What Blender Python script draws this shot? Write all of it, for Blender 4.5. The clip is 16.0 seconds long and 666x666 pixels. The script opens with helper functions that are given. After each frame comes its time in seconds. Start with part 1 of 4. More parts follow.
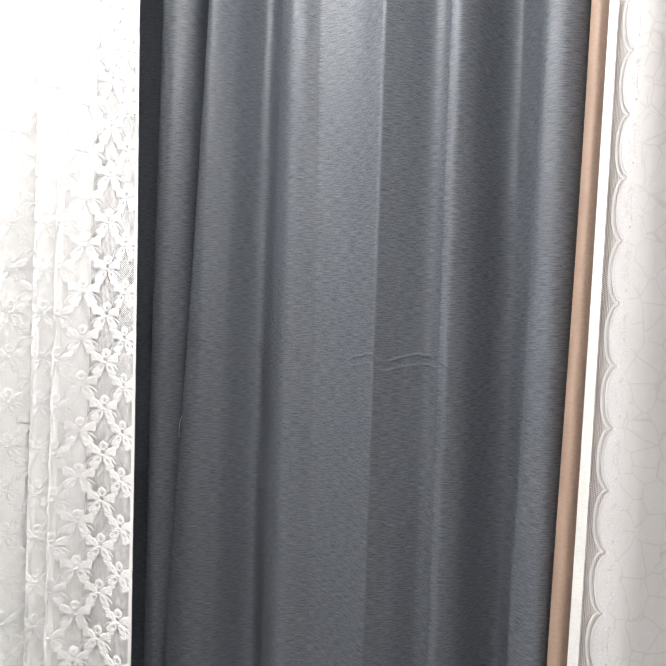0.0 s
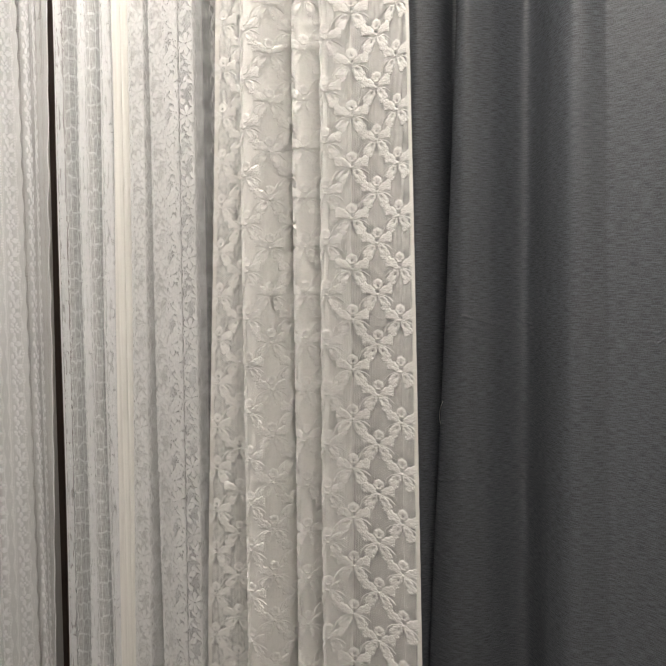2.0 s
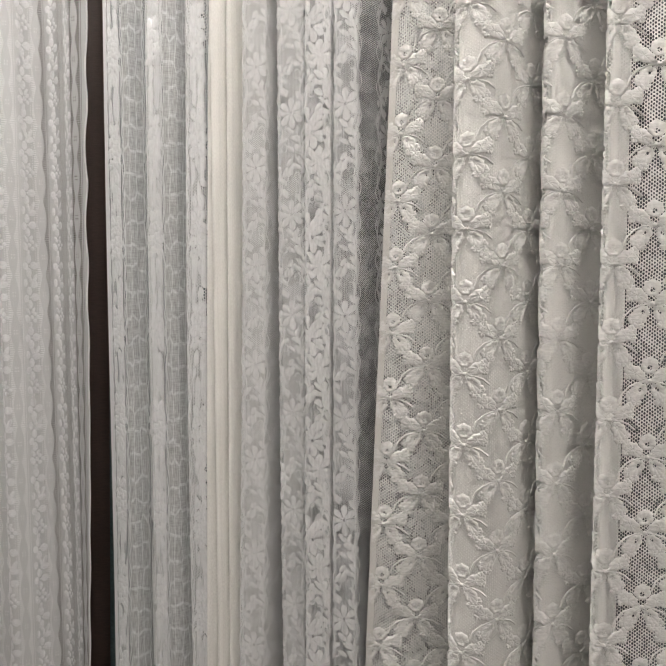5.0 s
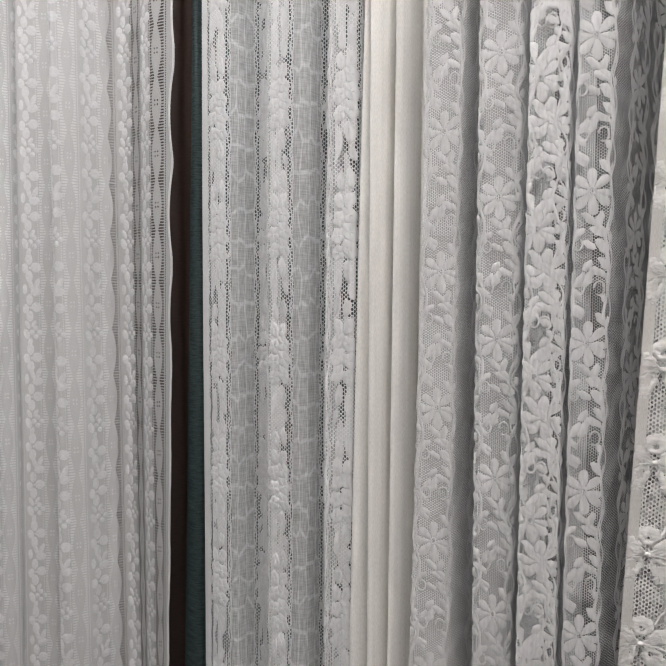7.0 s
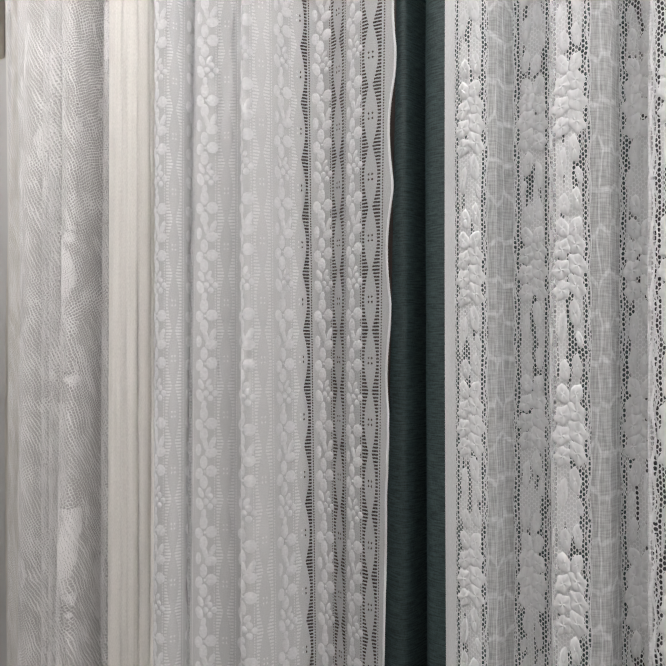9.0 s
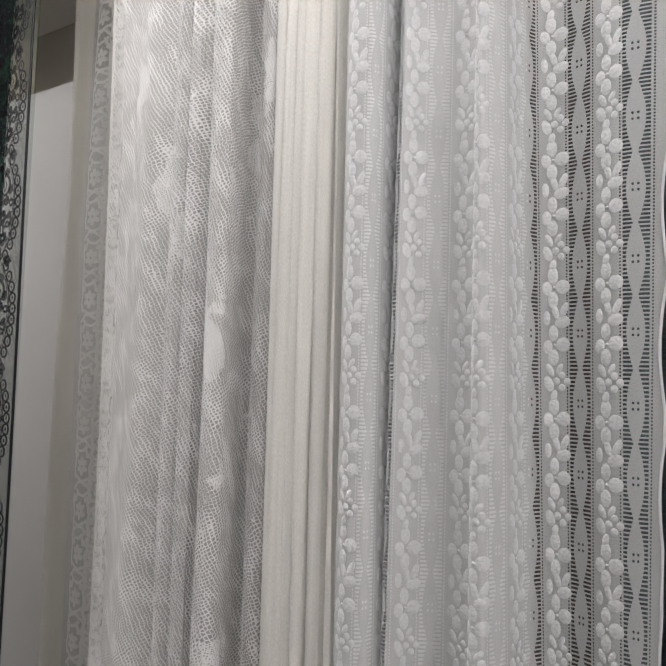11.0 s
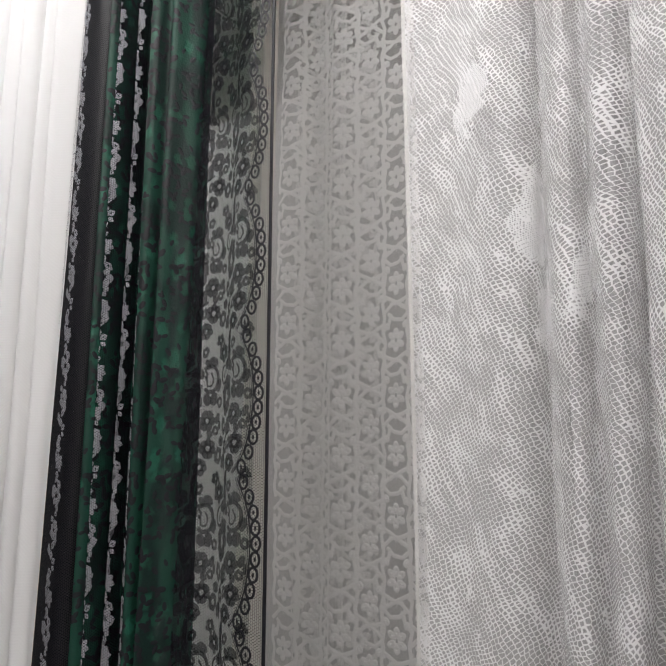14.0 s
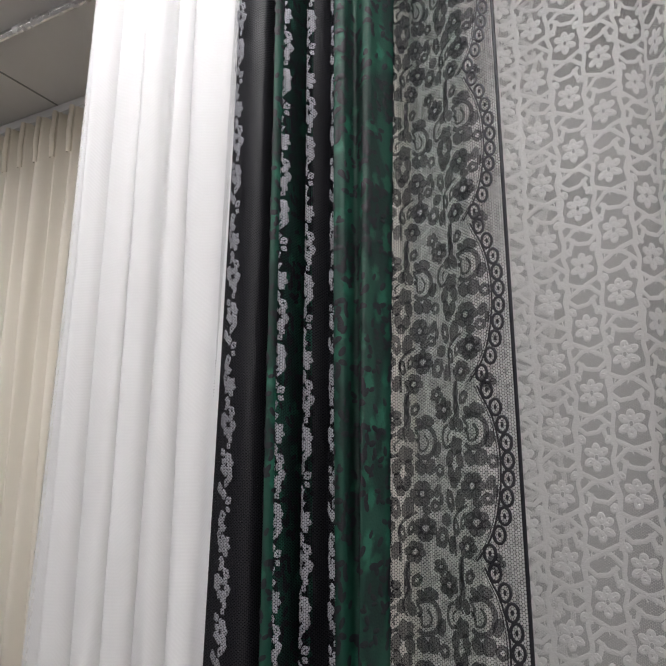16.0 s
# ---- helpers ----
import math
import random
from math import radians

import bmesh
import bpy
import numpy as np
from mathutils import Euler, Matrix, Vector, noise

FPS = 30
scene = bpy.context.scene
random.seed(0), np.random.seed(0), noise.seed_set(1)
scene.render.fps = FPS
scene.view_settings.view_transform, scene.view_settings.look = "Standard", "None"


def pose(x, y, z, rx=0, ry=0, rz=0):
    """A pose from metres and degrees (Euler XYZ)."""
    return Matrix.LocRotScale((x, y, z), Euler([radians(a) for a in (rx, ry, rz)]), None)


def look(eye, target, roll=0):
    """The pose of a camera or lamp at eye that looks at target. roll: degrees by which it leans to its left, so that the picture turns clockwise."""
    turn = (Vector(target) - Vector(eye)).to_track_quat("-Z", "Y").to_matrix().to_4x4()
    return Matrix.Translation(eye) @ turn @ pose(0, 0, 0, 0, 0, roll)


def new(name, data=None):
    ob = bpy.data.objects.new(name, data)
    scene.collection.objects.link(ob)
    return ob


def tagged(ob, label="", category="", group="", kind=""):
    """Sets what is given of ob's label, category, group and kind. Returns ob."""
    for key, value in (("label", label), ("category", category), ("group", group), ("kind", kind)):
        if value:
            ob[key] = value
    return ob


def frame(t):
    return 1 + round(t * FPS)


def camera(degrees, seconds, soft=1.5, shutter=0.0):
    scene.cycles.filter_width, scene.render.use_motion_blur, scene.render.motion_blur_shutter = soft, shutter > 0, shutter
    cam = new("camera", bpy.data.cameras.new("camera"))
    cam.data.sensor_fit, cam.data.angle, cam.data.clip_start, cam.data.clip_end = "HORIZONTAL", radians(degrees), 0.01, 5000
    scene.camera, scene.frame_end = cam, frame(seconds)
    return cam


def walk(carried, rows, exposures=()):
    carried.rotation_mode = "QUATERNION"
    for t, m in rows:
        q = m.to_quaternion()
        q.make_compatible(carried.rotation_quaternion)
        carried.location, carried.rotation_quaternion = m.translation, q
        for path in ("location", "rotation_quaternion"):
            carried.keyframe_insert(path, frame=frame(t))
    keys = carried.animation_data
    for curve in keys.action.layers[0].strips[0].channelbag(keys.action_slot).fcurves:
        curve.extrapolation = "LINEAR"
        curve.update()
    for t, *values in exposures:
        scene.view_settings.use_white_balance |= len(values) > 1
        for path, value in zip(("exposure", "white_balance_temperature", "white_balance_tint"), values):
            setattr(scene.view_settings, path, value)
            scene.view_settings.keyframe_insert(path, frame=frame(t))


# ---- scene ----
cam = camera(51.8, 16.0)
PATH = [
    (0, (0.258, -0.666, 1.466), (-0.655, 1.114, 1.425), 2.1),
    (0.5, (0.196, -0.673, 1.459), (-0.809, 1.055, 1.399), 1.9),
    (1, (0.135, -0.684, 1.458), (-0.954, 0.992, 1.382), 1.2),
    (1.5, (0.084, -0.697, 1.452), (-1.098, 0.915, 1.38), 0.3),
    (2, (0.037, -0.689, 1.453), (-1.187, 0.889, 1.354), -0.4),
    (2.5, (-0.029, -0.656, 1.457), (-1.291, 0.894, 1.382), -2.4),
    (3, (-0.099, -0.626, 1.453), (-1.362, 0.922, 1.372), -1.5),
    (3.5, (-0.185, -0.632, 1.45), (-1.357, 0.985, 1.336), -0.5),
    (4, (-0.278, -0.634, 1.441), (-1.393, 1.021, 1.306), -1.3),
    (4.2, (-0.308, -0.635, 1.437), (-1.381, 1.047, 1.309), -0.4),
    (6.3, (-0.541, -0.498, 1.44), (-1.625, 1.179, 1.323), 0.7),
    (6.5, (-0.573, -0.494, 1.443), (-1.65, 1.187, 1.337), 0.5),
    (7, (-0.654, -0.507, 1.445), (-1.712, 1.186, 1.326), 0.4),
    (7.5, (-0.708, -0.521, 1.443), (-1.717, 1.201, 1.317), 1.3),
    (8, (-0.744, -0.529, 1.439), (-1.76, 1.191, 1.354), 1.9),
    (8.5, (-0.804, -0.515, 1.44), (-1.923, 1.142, 1.433), 0.9),
    (9, (-0.879, -0.489, 1.447), (-2.034, 1.143, 1.469), 0.1),
    (9.2, (-0.902, -0.482, 1.449), (-2.048, 1.157, 1.485), 0.5),
    (11.3, (-1.151, -0.519, 1.496), (-2.198, 1.179, 1.653), 1.5),
    (11.5, (-1.175, -0.513, 1.496), (-2.221, 1.183, 1.668), 1.3),
    (12, (-1.24, -0.491, 1.507), (-2.303, 1.189, 1.726), 0.8),
    (12.5, (-1.291, -0.477, 1.514), (-2.384, 1.173, 1.798), 0.6),
    (12.8, (-1.302, -0.467, 1.514), (-2.441, 1.152, 1.805), 1.7),
    (13, (-1.331, -0.467, 1.516), (-2.429, 1.177, 1.814), 1.4),
    (13.5, (-1.407, -0.482, 1.519), (-2.469, 1.18, 1.85), 0.3),
    (13.9, (-1.475, -0.501, 1.525), (-2.536, 1.164, 1.844), 0.3),
    (14, (-1.484, -0.507, 1.525), (-2.552, 1.155, 1.841), 0.5),
    (14.5, (-1.538, -0.54, 1.529), (-2.58, 1.136, 1.852), 0.5),
    (15, (-1.588, -0.544, 1.532), (-2.617, 1.136, 1.873), -0.1),
    (15.5, (-1.664, -0.542, 1.543), (-2.664, 1.144, 1.941), -0.9),
    (16, (-1.739, -0.533, 1.549), (-2.671, 1.181, 1.988), 0.2),
]
EXPOSURES = ((0, 1.2, 6400, 11), (0.5, 0.68, 6700, 11), (1.0, 0.15, 7000, 12), (1.5, 0.15, 7150, 11), (4.0, 0.0, 7100, 11), (6.5, 0.0, 6600, 13), (9.0, 0.05, 6560, 12), (11.5, -0.2, 6520, 12), (13, -0.1, 6500, 12), (16, 0.1, 6330, 13))
walk(cam, [(t, look(e, g, r)) for t, e, g, r in PATH], EXPOSURES)

# ---- light ----
# Assumed places; the first is added near the bay to brighten the cream curtain.
LAMPS = ((-3.0, -0.36), (-1.7, -0.40), (-0.4, -0.40), (1.1, -1.3), (-1.4, -2.0))
LAMP_GLOW = 15.0
world = bpy.data.worlds.new("room_world")
scene.world = world
world.use_nodes = True
world.node_tree.nodes["Background"].inputs[0].default_value = (0.9, 0.95, 1.0, 1)
world.node_tree.nodes["Background"].inputs[1].default_value = 0.25


# ---- materials ----
def mat_base(name):
    m = bpy.data.materials.new(name)
    m.use_nodes = True
    nt = m.node_tree
    nt.nodes.clear()
    return m, nt


class N:
    """Short hand for wiring shader nodes."""

    def __init__(self, nt):
        self.nt = nt

    def put(self, v, sock):
        if isinstance(v, bpy.types.NodeSocket):
            self.nt.links.new(v, sock)
        elif v is not None:
            sock.default_value = v

    def math(self, op, a, b=None, c=None, clamp=False):
        n = self.nt.nodes.new("ShaderNodeMath")
        n.operation = op
        n.use_clamp = clamp
        for i, v in enumerate((a, b, c)):
            self.put(v, n.inputs[i])
        return n.outputs[0]

    def uv(self):
        n = self.nt.nodes.new("ShaderNodeUVMap")
        n.uv_map = "UVMap"
        return n.outputs[0]

    def split(self, v):
        n = self.nt.nodes.new("ShaderNodeSeparateXYZ")
        self.put(v, n.inputs[0])
        return n.outputs[0], n.outputs[1]

    def join(self, x, y, z=0.0):
        n = self.nt.nodes.new("ShaderNodeCombineXYZ")
        self.put(x, n.inputs[0])
        self.put(y, n.inputs[1])
        self.put(z, n.inputs[2])
        return n.outputs[0]

    def noise(self, vec, scale, detail=2.0, rough=0.5):
        n = self.nt.nodes.new("ShaderNodeTexNoise")
        self.put(vec, n.inputs["Vector"])
        n.inputs["Scale"].default_value = scale
        n.inputs["Detail"].default_value = detail
        n.inputs["Roughness"].default_value = rough
        return n.outputs["Fac"]

    def cells(self, vec, scale, rand=0.4, feature="DISTANCE_TO_EDGE"):
        n = self.nt.nodes.new("ShaderNodeTexVoronoi")
        n.feature = feature
        self.put(vec, n.inputs["Vector"])
        n.inputs["Scale"].default_value = scale
        n.inputs["Randomness"].default_value = rand
        return n.outputs["Distance"]

    def hexnet(self, u, v, pitch, tall=1.0):
        """A honeycomb wave: 3 in the middle of each hole, -1.5 where threads meet."""
        k = 2 * math.pi / pitch
        a = self.math("COSINE", self.math("MULTIPLY", u, k))
        b = self.math("COSINE", self.math("MULTIPLY", u, k / 2))
        c = self.math("COSINE", self.math("MULTIPLY", v, k * 0.866 / tall))
        return self.math("ADD", a, self.math("MULTIPLY", self.math("MULTIPLY", b, c), 2.0))

    def ramp(self, v, a, b, lo=0.0, hi=1.0):
        n = self.nt.nodes.new("ShaderNodeMapRange")
        n.interpolation_type = "SMOOTHSTEP"
        self.put(v, n.inputs[0])
        n.inputs[1].default_value, n.inputs[2].default_value = a, b
        n.inputs[3].default_value, n.inputs[4].default_value = lo, hi
        return n.outputs[0]

    def mixc(self, f, a, b):
        n = self.nt.nodes.new("ShaderNodeMix")
        n.data_type = "RGBA"
        self.put(f, n.inputs[0])
        self.put(a, n.inputs[6])
        self.put(b, n.inputs[7])
        return n.outputs[2]

    def bump(self, h, strength=0.3, dist=0.001):
        n = self.nt.nodes.new("ShaderNodeBump")
        n.inputs["Strength"].default_value = strength
        n.inputs["Distance"].default_value = dist
        self.put(h, n.inputs["Height"])
        return n.outputs[0]

    def cloth(self, col, alpha=None, normal=None, thin=0.35, gloss=0.0, rough=0.6):
        """Diffuse cloth that lets some light through, with open holes by alpha."""
        t = self.nt.nodes
        d, tr = t.new("ShaderNodeBsdfDiffuse"), t.new("ShaderNodeBsdfTranslucent")
        self.put(col, d.inputs[0])
        self.put(col, tr.inputs[0])
        if normal is not None:
            self.put(normal, d.inputs["Normal"])
            self.put(normal, tr.inputs["Normal"])
        m = t.new("ShaderNodeMixShader")
        m.inputs[0].default_value = thin
        self.nt.links.new(d.outputs[0], m.inputs[1])
        self.nt.links.new(tr.outputs[0], m.inputs[2])
        out = m.outputs[0]
        if gloss:
            g = t.new("ShaderNodeBsdfGlossy")
            g.inputs["Roughness"].default_value = rough
            if normal is not None:
                self.put(normal, g.inputs["Normal"])
            m2 = t.new("ShaderNodeMixShader")
            m2.inputs[0].default_value = gloss
            self.nt.links.new(out, m2.inputs[1])
            self.nt.links.new(g.outputs[0], m2.inputs[2])
            out = m2.outputs[0]
        if alpha is not None:
            h = t.new("ShaderNodeBsdfTransparent")
            m3 = t.new("ShaderNodeMixShader")
            self.put(alpha, m3.inputs[0])
            self.nt.links.new(h.outputs[0], m3.inputs[1])
            self.nt.links.new(out, m3.inputs[2])
            out = m3.outputs[0]
        o = t.new("ShaderNodeOutputMaterial")
        self.nt.links.new(out, o.inputs[0])


def rgb(r, g=None, b=None):
    return (r, r if g is None else g, r if b is None else b, 1.0)



# ---- cloth that hangs in folds ----
class Drape:
    """A hanging cloth: its folds in plan from control points (x, y, slope, corner), right to left."""

    def __init__(self, pts, low=0.06, top=2.36, step=0.0035, sway=0.0015, seed=1, edge=None):
        pts = [tuple(p) + (0,) * (4 - len(p)) for p in pts]
        out = []
        n = len(pts)
        for i in range(n - 1):
            p0, p1, p2, p3 = pts[max(i - 1, 0)], pts[i], pts[i + 1], pts[min(i + 2, n - 1)]
            d = math.hypot(p2[0] - p1[0], p2[1] - p1[1])
            m1 = [(p2[k] - p0[k]) * 0.5 for k in range(3)]
            m2 = [(p3[k] - p1[k]) * 0.5 for k in range(3)]
            for m in (m1, m2):  # keeps short folds from overshooting
                ln = math.hypot(m[0], m[1])
                if ln > d:
                    m[0], m[1] = m[0] * d / ln, m[1] * d / ln
            if p1[3]:
                m1 = [p2[k] - p1[k] for k in range(3)]
            if p2[3]:
                m2 = [p2[k] - p1[k] for k in range(3)]
            k = max(3, int(d / step))
            for j in range(k):
                t = j / k
                a, b, c, e = 2*t**3 - 3*t*t + 1, t**3 - 2*t*t + t, -2*t**3 + 3*t*t, t**3 - t*t
                out.append([a * p1[q] + b * m1[q] + c * p2[q] + e * m2[q] for q in range(3)])
        out.append(list(pts[-1][:3]))
        self.q = np.array(out)
        seg = np.hypot(np.diff(self.q[:, 0]), np.diff(self.q[:, 1]))
        self.u = np.concatenate(([0], np.cumsum(seg)))
        self.low, self.top, self.sway, self.edge = low, top, sway, edge
        rs = np.random.RandomState(seed)
        self.w = [(rs.uniform(15, 60), rs.uniform(2, 7), rs.uniform(0, 6.28), rs.uniform(0.3, 1)) for _ in range(6)]

    @property
    def wide(self):
        return self.u[-1]

    def u_at(self, x, nth=0):
        """The place along the cloth where its plan first reaches x."""
        hits = np.where((self.q[:-1, 0] - x) * (self.q[1:, 0] - x) <= 0)[0]
        return float(self.u[hits[min(nth, len(hits) - 1)]])

    def at(self, u, z, h=0.0):
        """Places on the cloth (arrays): u along it, z up, h metres in front of it."""
        x, y = np.interp(u, self.u, self.q[:, 0]), np.interp(u, self.u, self.q[:, 1])
        s = np.interp(u, self.u, self.q[:, 2])
        e = 0.002
        tx = np.interp(u + e, self.u, self.q[:, 0]) - np.interp(u - e, self.u, self.q[:, 0])
        ty = np.interp(u + e, self.u, self.q[:, 1]) - np.interp(u - e, self.u, self.q[:, 1])
        ln = np.hypot(tx, ty) + 1e-9
        nx, ny = -ty / ln, tx / ln  # runs right to left: this side faces the room
        w = sum(a * np.sin(f * u + g * z + p) for f, g, p, a in self.w) * self.sway / 2
        return np.stack([x + s * (z - 1.45) + nx * (h + w), y + ny * (h + w), z], -1)

    def mesh(self, name, dz=0.03, u0=None, u1=None, h=0.0):
        u = self.u if u0 is None else np.linspace(u0, u1, max(3, int((u1 - u0) / 0.003)))
        z = np.linspace(self.low, self.top, int((self.top - self.low) / dz) + 1)
        uu, zz = np.meshgrid(u, z)
        if self.edge is not None and u0 is None:
            uu = uu + np.clip(1 - uu / 0.03, 0, 1) * self.edge(zz)
        v = self.at(uu, zz, h).reshape(-1, 3)
        return grid_mesh(name, v, len(z), len(u), np.stack([uu, zz], -1).reshape(-1, 2))


def raw_mesh(name, v, f, uv=None, smooth=True):
    me = bpy.data.meshes.new(name)
    f = np.asarray(f)
    k = f.shape[1]
    me.vertices.add(len(v))
    me.vertices.foreach_set("co", np.asarray(v, np.float32).ravel())
    me.loops.add(f.size)
    me.loops.foreach_set("vertex_index", f.astype(np.int32).ravel())
    me.polygons.add(len(f))
    me.polygons.foreach_set("loop_start", np.arange(0, f.size, k, dtype=np.int32))
    me.polygons.foreach_set("use_smooth", np.full(len(f), smooth))
    if uv is not None:
        me.uv_layers.new(name="UVMap").data.foreach_set("uv", np.asarray(uv, np.float32)[f.ravel()].ravel())
    me.update(calc_edges=True)
    return me


def grid_mesh(name, v, rows, cols, uv):
    a = np.arange(rows * cols).reshape(rows, cols)
    f = np.stack([a[:-1, :-1], a[1:, :-1], a[1:, 1:], a[:-1, 1:]], -1).reshape(-1, 4)
    return raw_mesh(name, v, f, uv)


def thing(name, label, category, group="", kind=""):
    return tagged(new(name), label, category, group, kind)


def under(parent, name, me, mat, label="", kind=""):
    ob = new(name, me)
    me.materials.append(mat)
    ob.parent = parent
    return tagged(ob, label, "", "", kind)


def box(name, x0, x1, y0, y1, z0, z1, mat, bevel=0.003):
    bm = bmesh.new()
    bmesh.ops.create_cube(bm, size=1)
    for v in bm.verts:
        v.co = Vector(((x0 + x1) / 2 + v.co.x * (x1 - x0), (y0 + y1) / 2 + v.co.y * (y1 - y0), (z0 + z1) / 2 + v.co.z * (z1 - z0)))
    if bevel:
        bmesh.ops.bevel(bm, geom=bm.edges[:], offset=bevel, segments=2, affect="EDGES")
    me = bpy.data.meshes.new(name)
    bm.to_mesh(me)
    bm.free()
    me.materials.append(mat)
    return new(name, me)


def tube(name, path, r, sides=10):
    """A round bar along a polyline."""
    p = np.array(path, float)
    v, f = [], []
    for i in range(len(p)):
        t = p[min(i + 1, len(p) - 1)] - p[max(i - 1, 0)]
        t = Vector(t).normalized()
        a = t.orthogonal().normalized()
        b = t.cross(a)
        for k in range(sides):
            g = 2 * math.pi * k / sides
            v.append(Vector(p[i]) + (a * math.cos(g) + b * math.sin(g)) * r)
    for i in range(len(p) - 1):
        for k in range(sides):
            f.append((i*sides + k, i*sides + (k+1) % sides, (i+1)*sides + (k+1) % sides, (i+1)*sides + k))
    return raw_mesh(name, np.array([tuple(q) for q in v]), f)



def plain(name, col, rough=0.8):
    m, nt = mat_base(name)
    n = N(nt)
    geo = nt.nodes.new("ShaderNodeNewGeometry")
    v = n.noise(geo.outputs["Position"], 6.0, 4.0)
    fine = n.noise(geo.outputs["Position"], 180.0, 2.0)
    b = nt.nodes.new("ShaderNodeBsdfPrincipled")
    nt.links.new(n.mixc(v, rgb(*[c * 0.9 for c in col]), rgb(*[min(1, c * 1.06) for c in col])), b.inputs["Base Color"])
    b.inputs["Roughness"].default_value = rough
    nt.links.new(n.bump(fine, 0.15, 0.001), b.inputs["Normal"])
    o = nt.nodes.new("ShaderNodeOutputMaterial")
    nt.links.new(b.outputs[0], o.inputs[0])
    return m


# Wall paint held down to mid grey so less light bounces back.
PAINT = plain("painted_wall", (0.42, 0.41, 0.40))
BOARD = plain("white_board", (0.50, 0.495, 0.49))
CEIL = plain("ceiling_panel", (0.75, 0.74, 0.73))
# Unseen floor, coloured dark to keep bounce off the curtains' lower parts.
FLOOR = plain("floor_low_bounce", (0.10, 0.085, 0.075))

# ---- the room ----
tagged(box("floor", -4.4, 1.6, -3.2, 0.7, -0.05, 0.0, FLOOR, 0), "plain dark brown unseen floor, darkened to cut bounced light", "floor", "", "structure")
tagged(box("wall_north", -4.4, 1.6, 0.60, 0.70, 0, 2.42, PAINT, 0), "plain pale painted back wall behind the rails", "wall", "", "structure")
tagged(box("wall_south", -4.4, 1.6, -3.3, -3.2, 0, 2.42, PAINT, 0), "plain pale painted wall facing the curtains", "wall", "", "structure")
tagged(box("wall_east", 1.6, 1.7, -3.3, 0.7, 0, 2.42, PAINT, 0), "plain pale painted end wall", "wall", "", "structure")
tagged(box("wall_west", -4.5, -4.4, -3.3, 0.7, 0, 2.42, PAINT, 0), "plain pale painted end wall", "wall", "", "structure")
tagged(box("ceiling", -4.5, 1.7, -3.3, 0.7, 2.42, 2.5, CEIL, 0), "grey-white ceiling of smooth panels", "ceiling", "", "structure")
tagged(box("display_board", -2.45, 1.2, 0.30, 0.32, 0, 2.055, BOARD), "tall white board standing behind the curtain rails", "board", "", "structure")
for jx in (-3.6, -3.0, -2.4):
    tagged(box("ceiling_joint", jx - 0.002, jx + 0.002, -3.2, 0.6, 2.4185, 2.4205, plain("joint_shadow", (0.3, 0.3, 0.3)), 0), "thin dark joint between ceiling panels", "joint", "", "structure")

# ---- embroidery: raised motifs that follow the cloth ----
def blob(cx, cy, rx, ry, rot=0.0, h=0.0008, n=12, lobes=0, amp=0.0, ridge=0.0, fan=0.0):
    """A padded patch: an outline with lobes, raised towards its middle. ridge: a crease along its length."""
    a = np.arange(n) * 2 * np.pi / n
    k = 1 + amp * np.cos(lobes * a)
    c, s = math.cos(rot), math.sin(rot)
    v = [(cx, cy, h * (1 - ridge))]
    for r, hh in ((0.62, h), (1.0, 0.0001)):
        x = rx * r * k * np.cos(a)
        y = ry * r * k * np.sin(a) * (1 + fan * np.cos(a))
        g = hh * (1 - ridge * np.abs(np.sin(a)) ** 8)
        v += list(zip(cx + c * x - s * y, cy + s * x + c * y, g))
    f = []
    for i in range(n):
        j = (i + 1) % n
        f += [(0, 1 + i, 1 + j), (1 + i, 1 + n + i, 1 + n + j), (1 + i, 1 + n + j, 1 + j)]
    return np.array(v), np.array(f)


def petal(ang, length, width, start=0.002, h=0.0010, lobes=3, amp=0.12, cx=0.0, cy=0.0, fan=0.25, n=14):
    """One petal that points along ang (degrees) from the flower's middle."""
    a = radians(ang)
    m = start + length / 2
    return blob(cx + m * math.cos(a), cy + m * math.sin(a), length / 2, width / 2, a, h, n, lobes, amp, 0.5, fan)


def puff(cx, cy, rx, ry, rot=0.0, h=0.001, lobes=5, amp=0.1, win=0.0, n=20, off=0.0, phase=0.0):
    """A padded petal with a ruffled rim; win: an open window, off: how far the window lies towards the petal's root."""
    a = np.arange(n) * 2 * np.pi / n
    k = 1 + amp * np.cos(lobes * a + phase)
    c, s = math.cos(rot), math.sin(rot)
    v, f = [], []
    rows = ((max(win, 0.02), 0.15 if win else 0.85), (0.4 + win * 0.5, 0.9), (0.7, 1.0), (0.9, 0.62), (1.0, 0.05))
    for i, (r, hh) in enumerate(rows):
        w = k if i > 1 else 1.0
        x = rx * r * w * np.cos(a) - off * rx * (1 - r)
        y = ry * r * w * np.sin(a)
        g = h * hh * (0.74 + 0.26 * np.cos(lobes * a + phase)) + 0.0001
        v += list(zip(cx + c * x - s * y, cy + s * x + c * y, g))
    for i in range(len(rows) - 1):
        for j in range(n):
            p, q = i * n + j, i * n + (j + 1) % n
            f += [(p, p + n, q + n), (p, q + n, q)]
    return np.array(v), np.array(f)


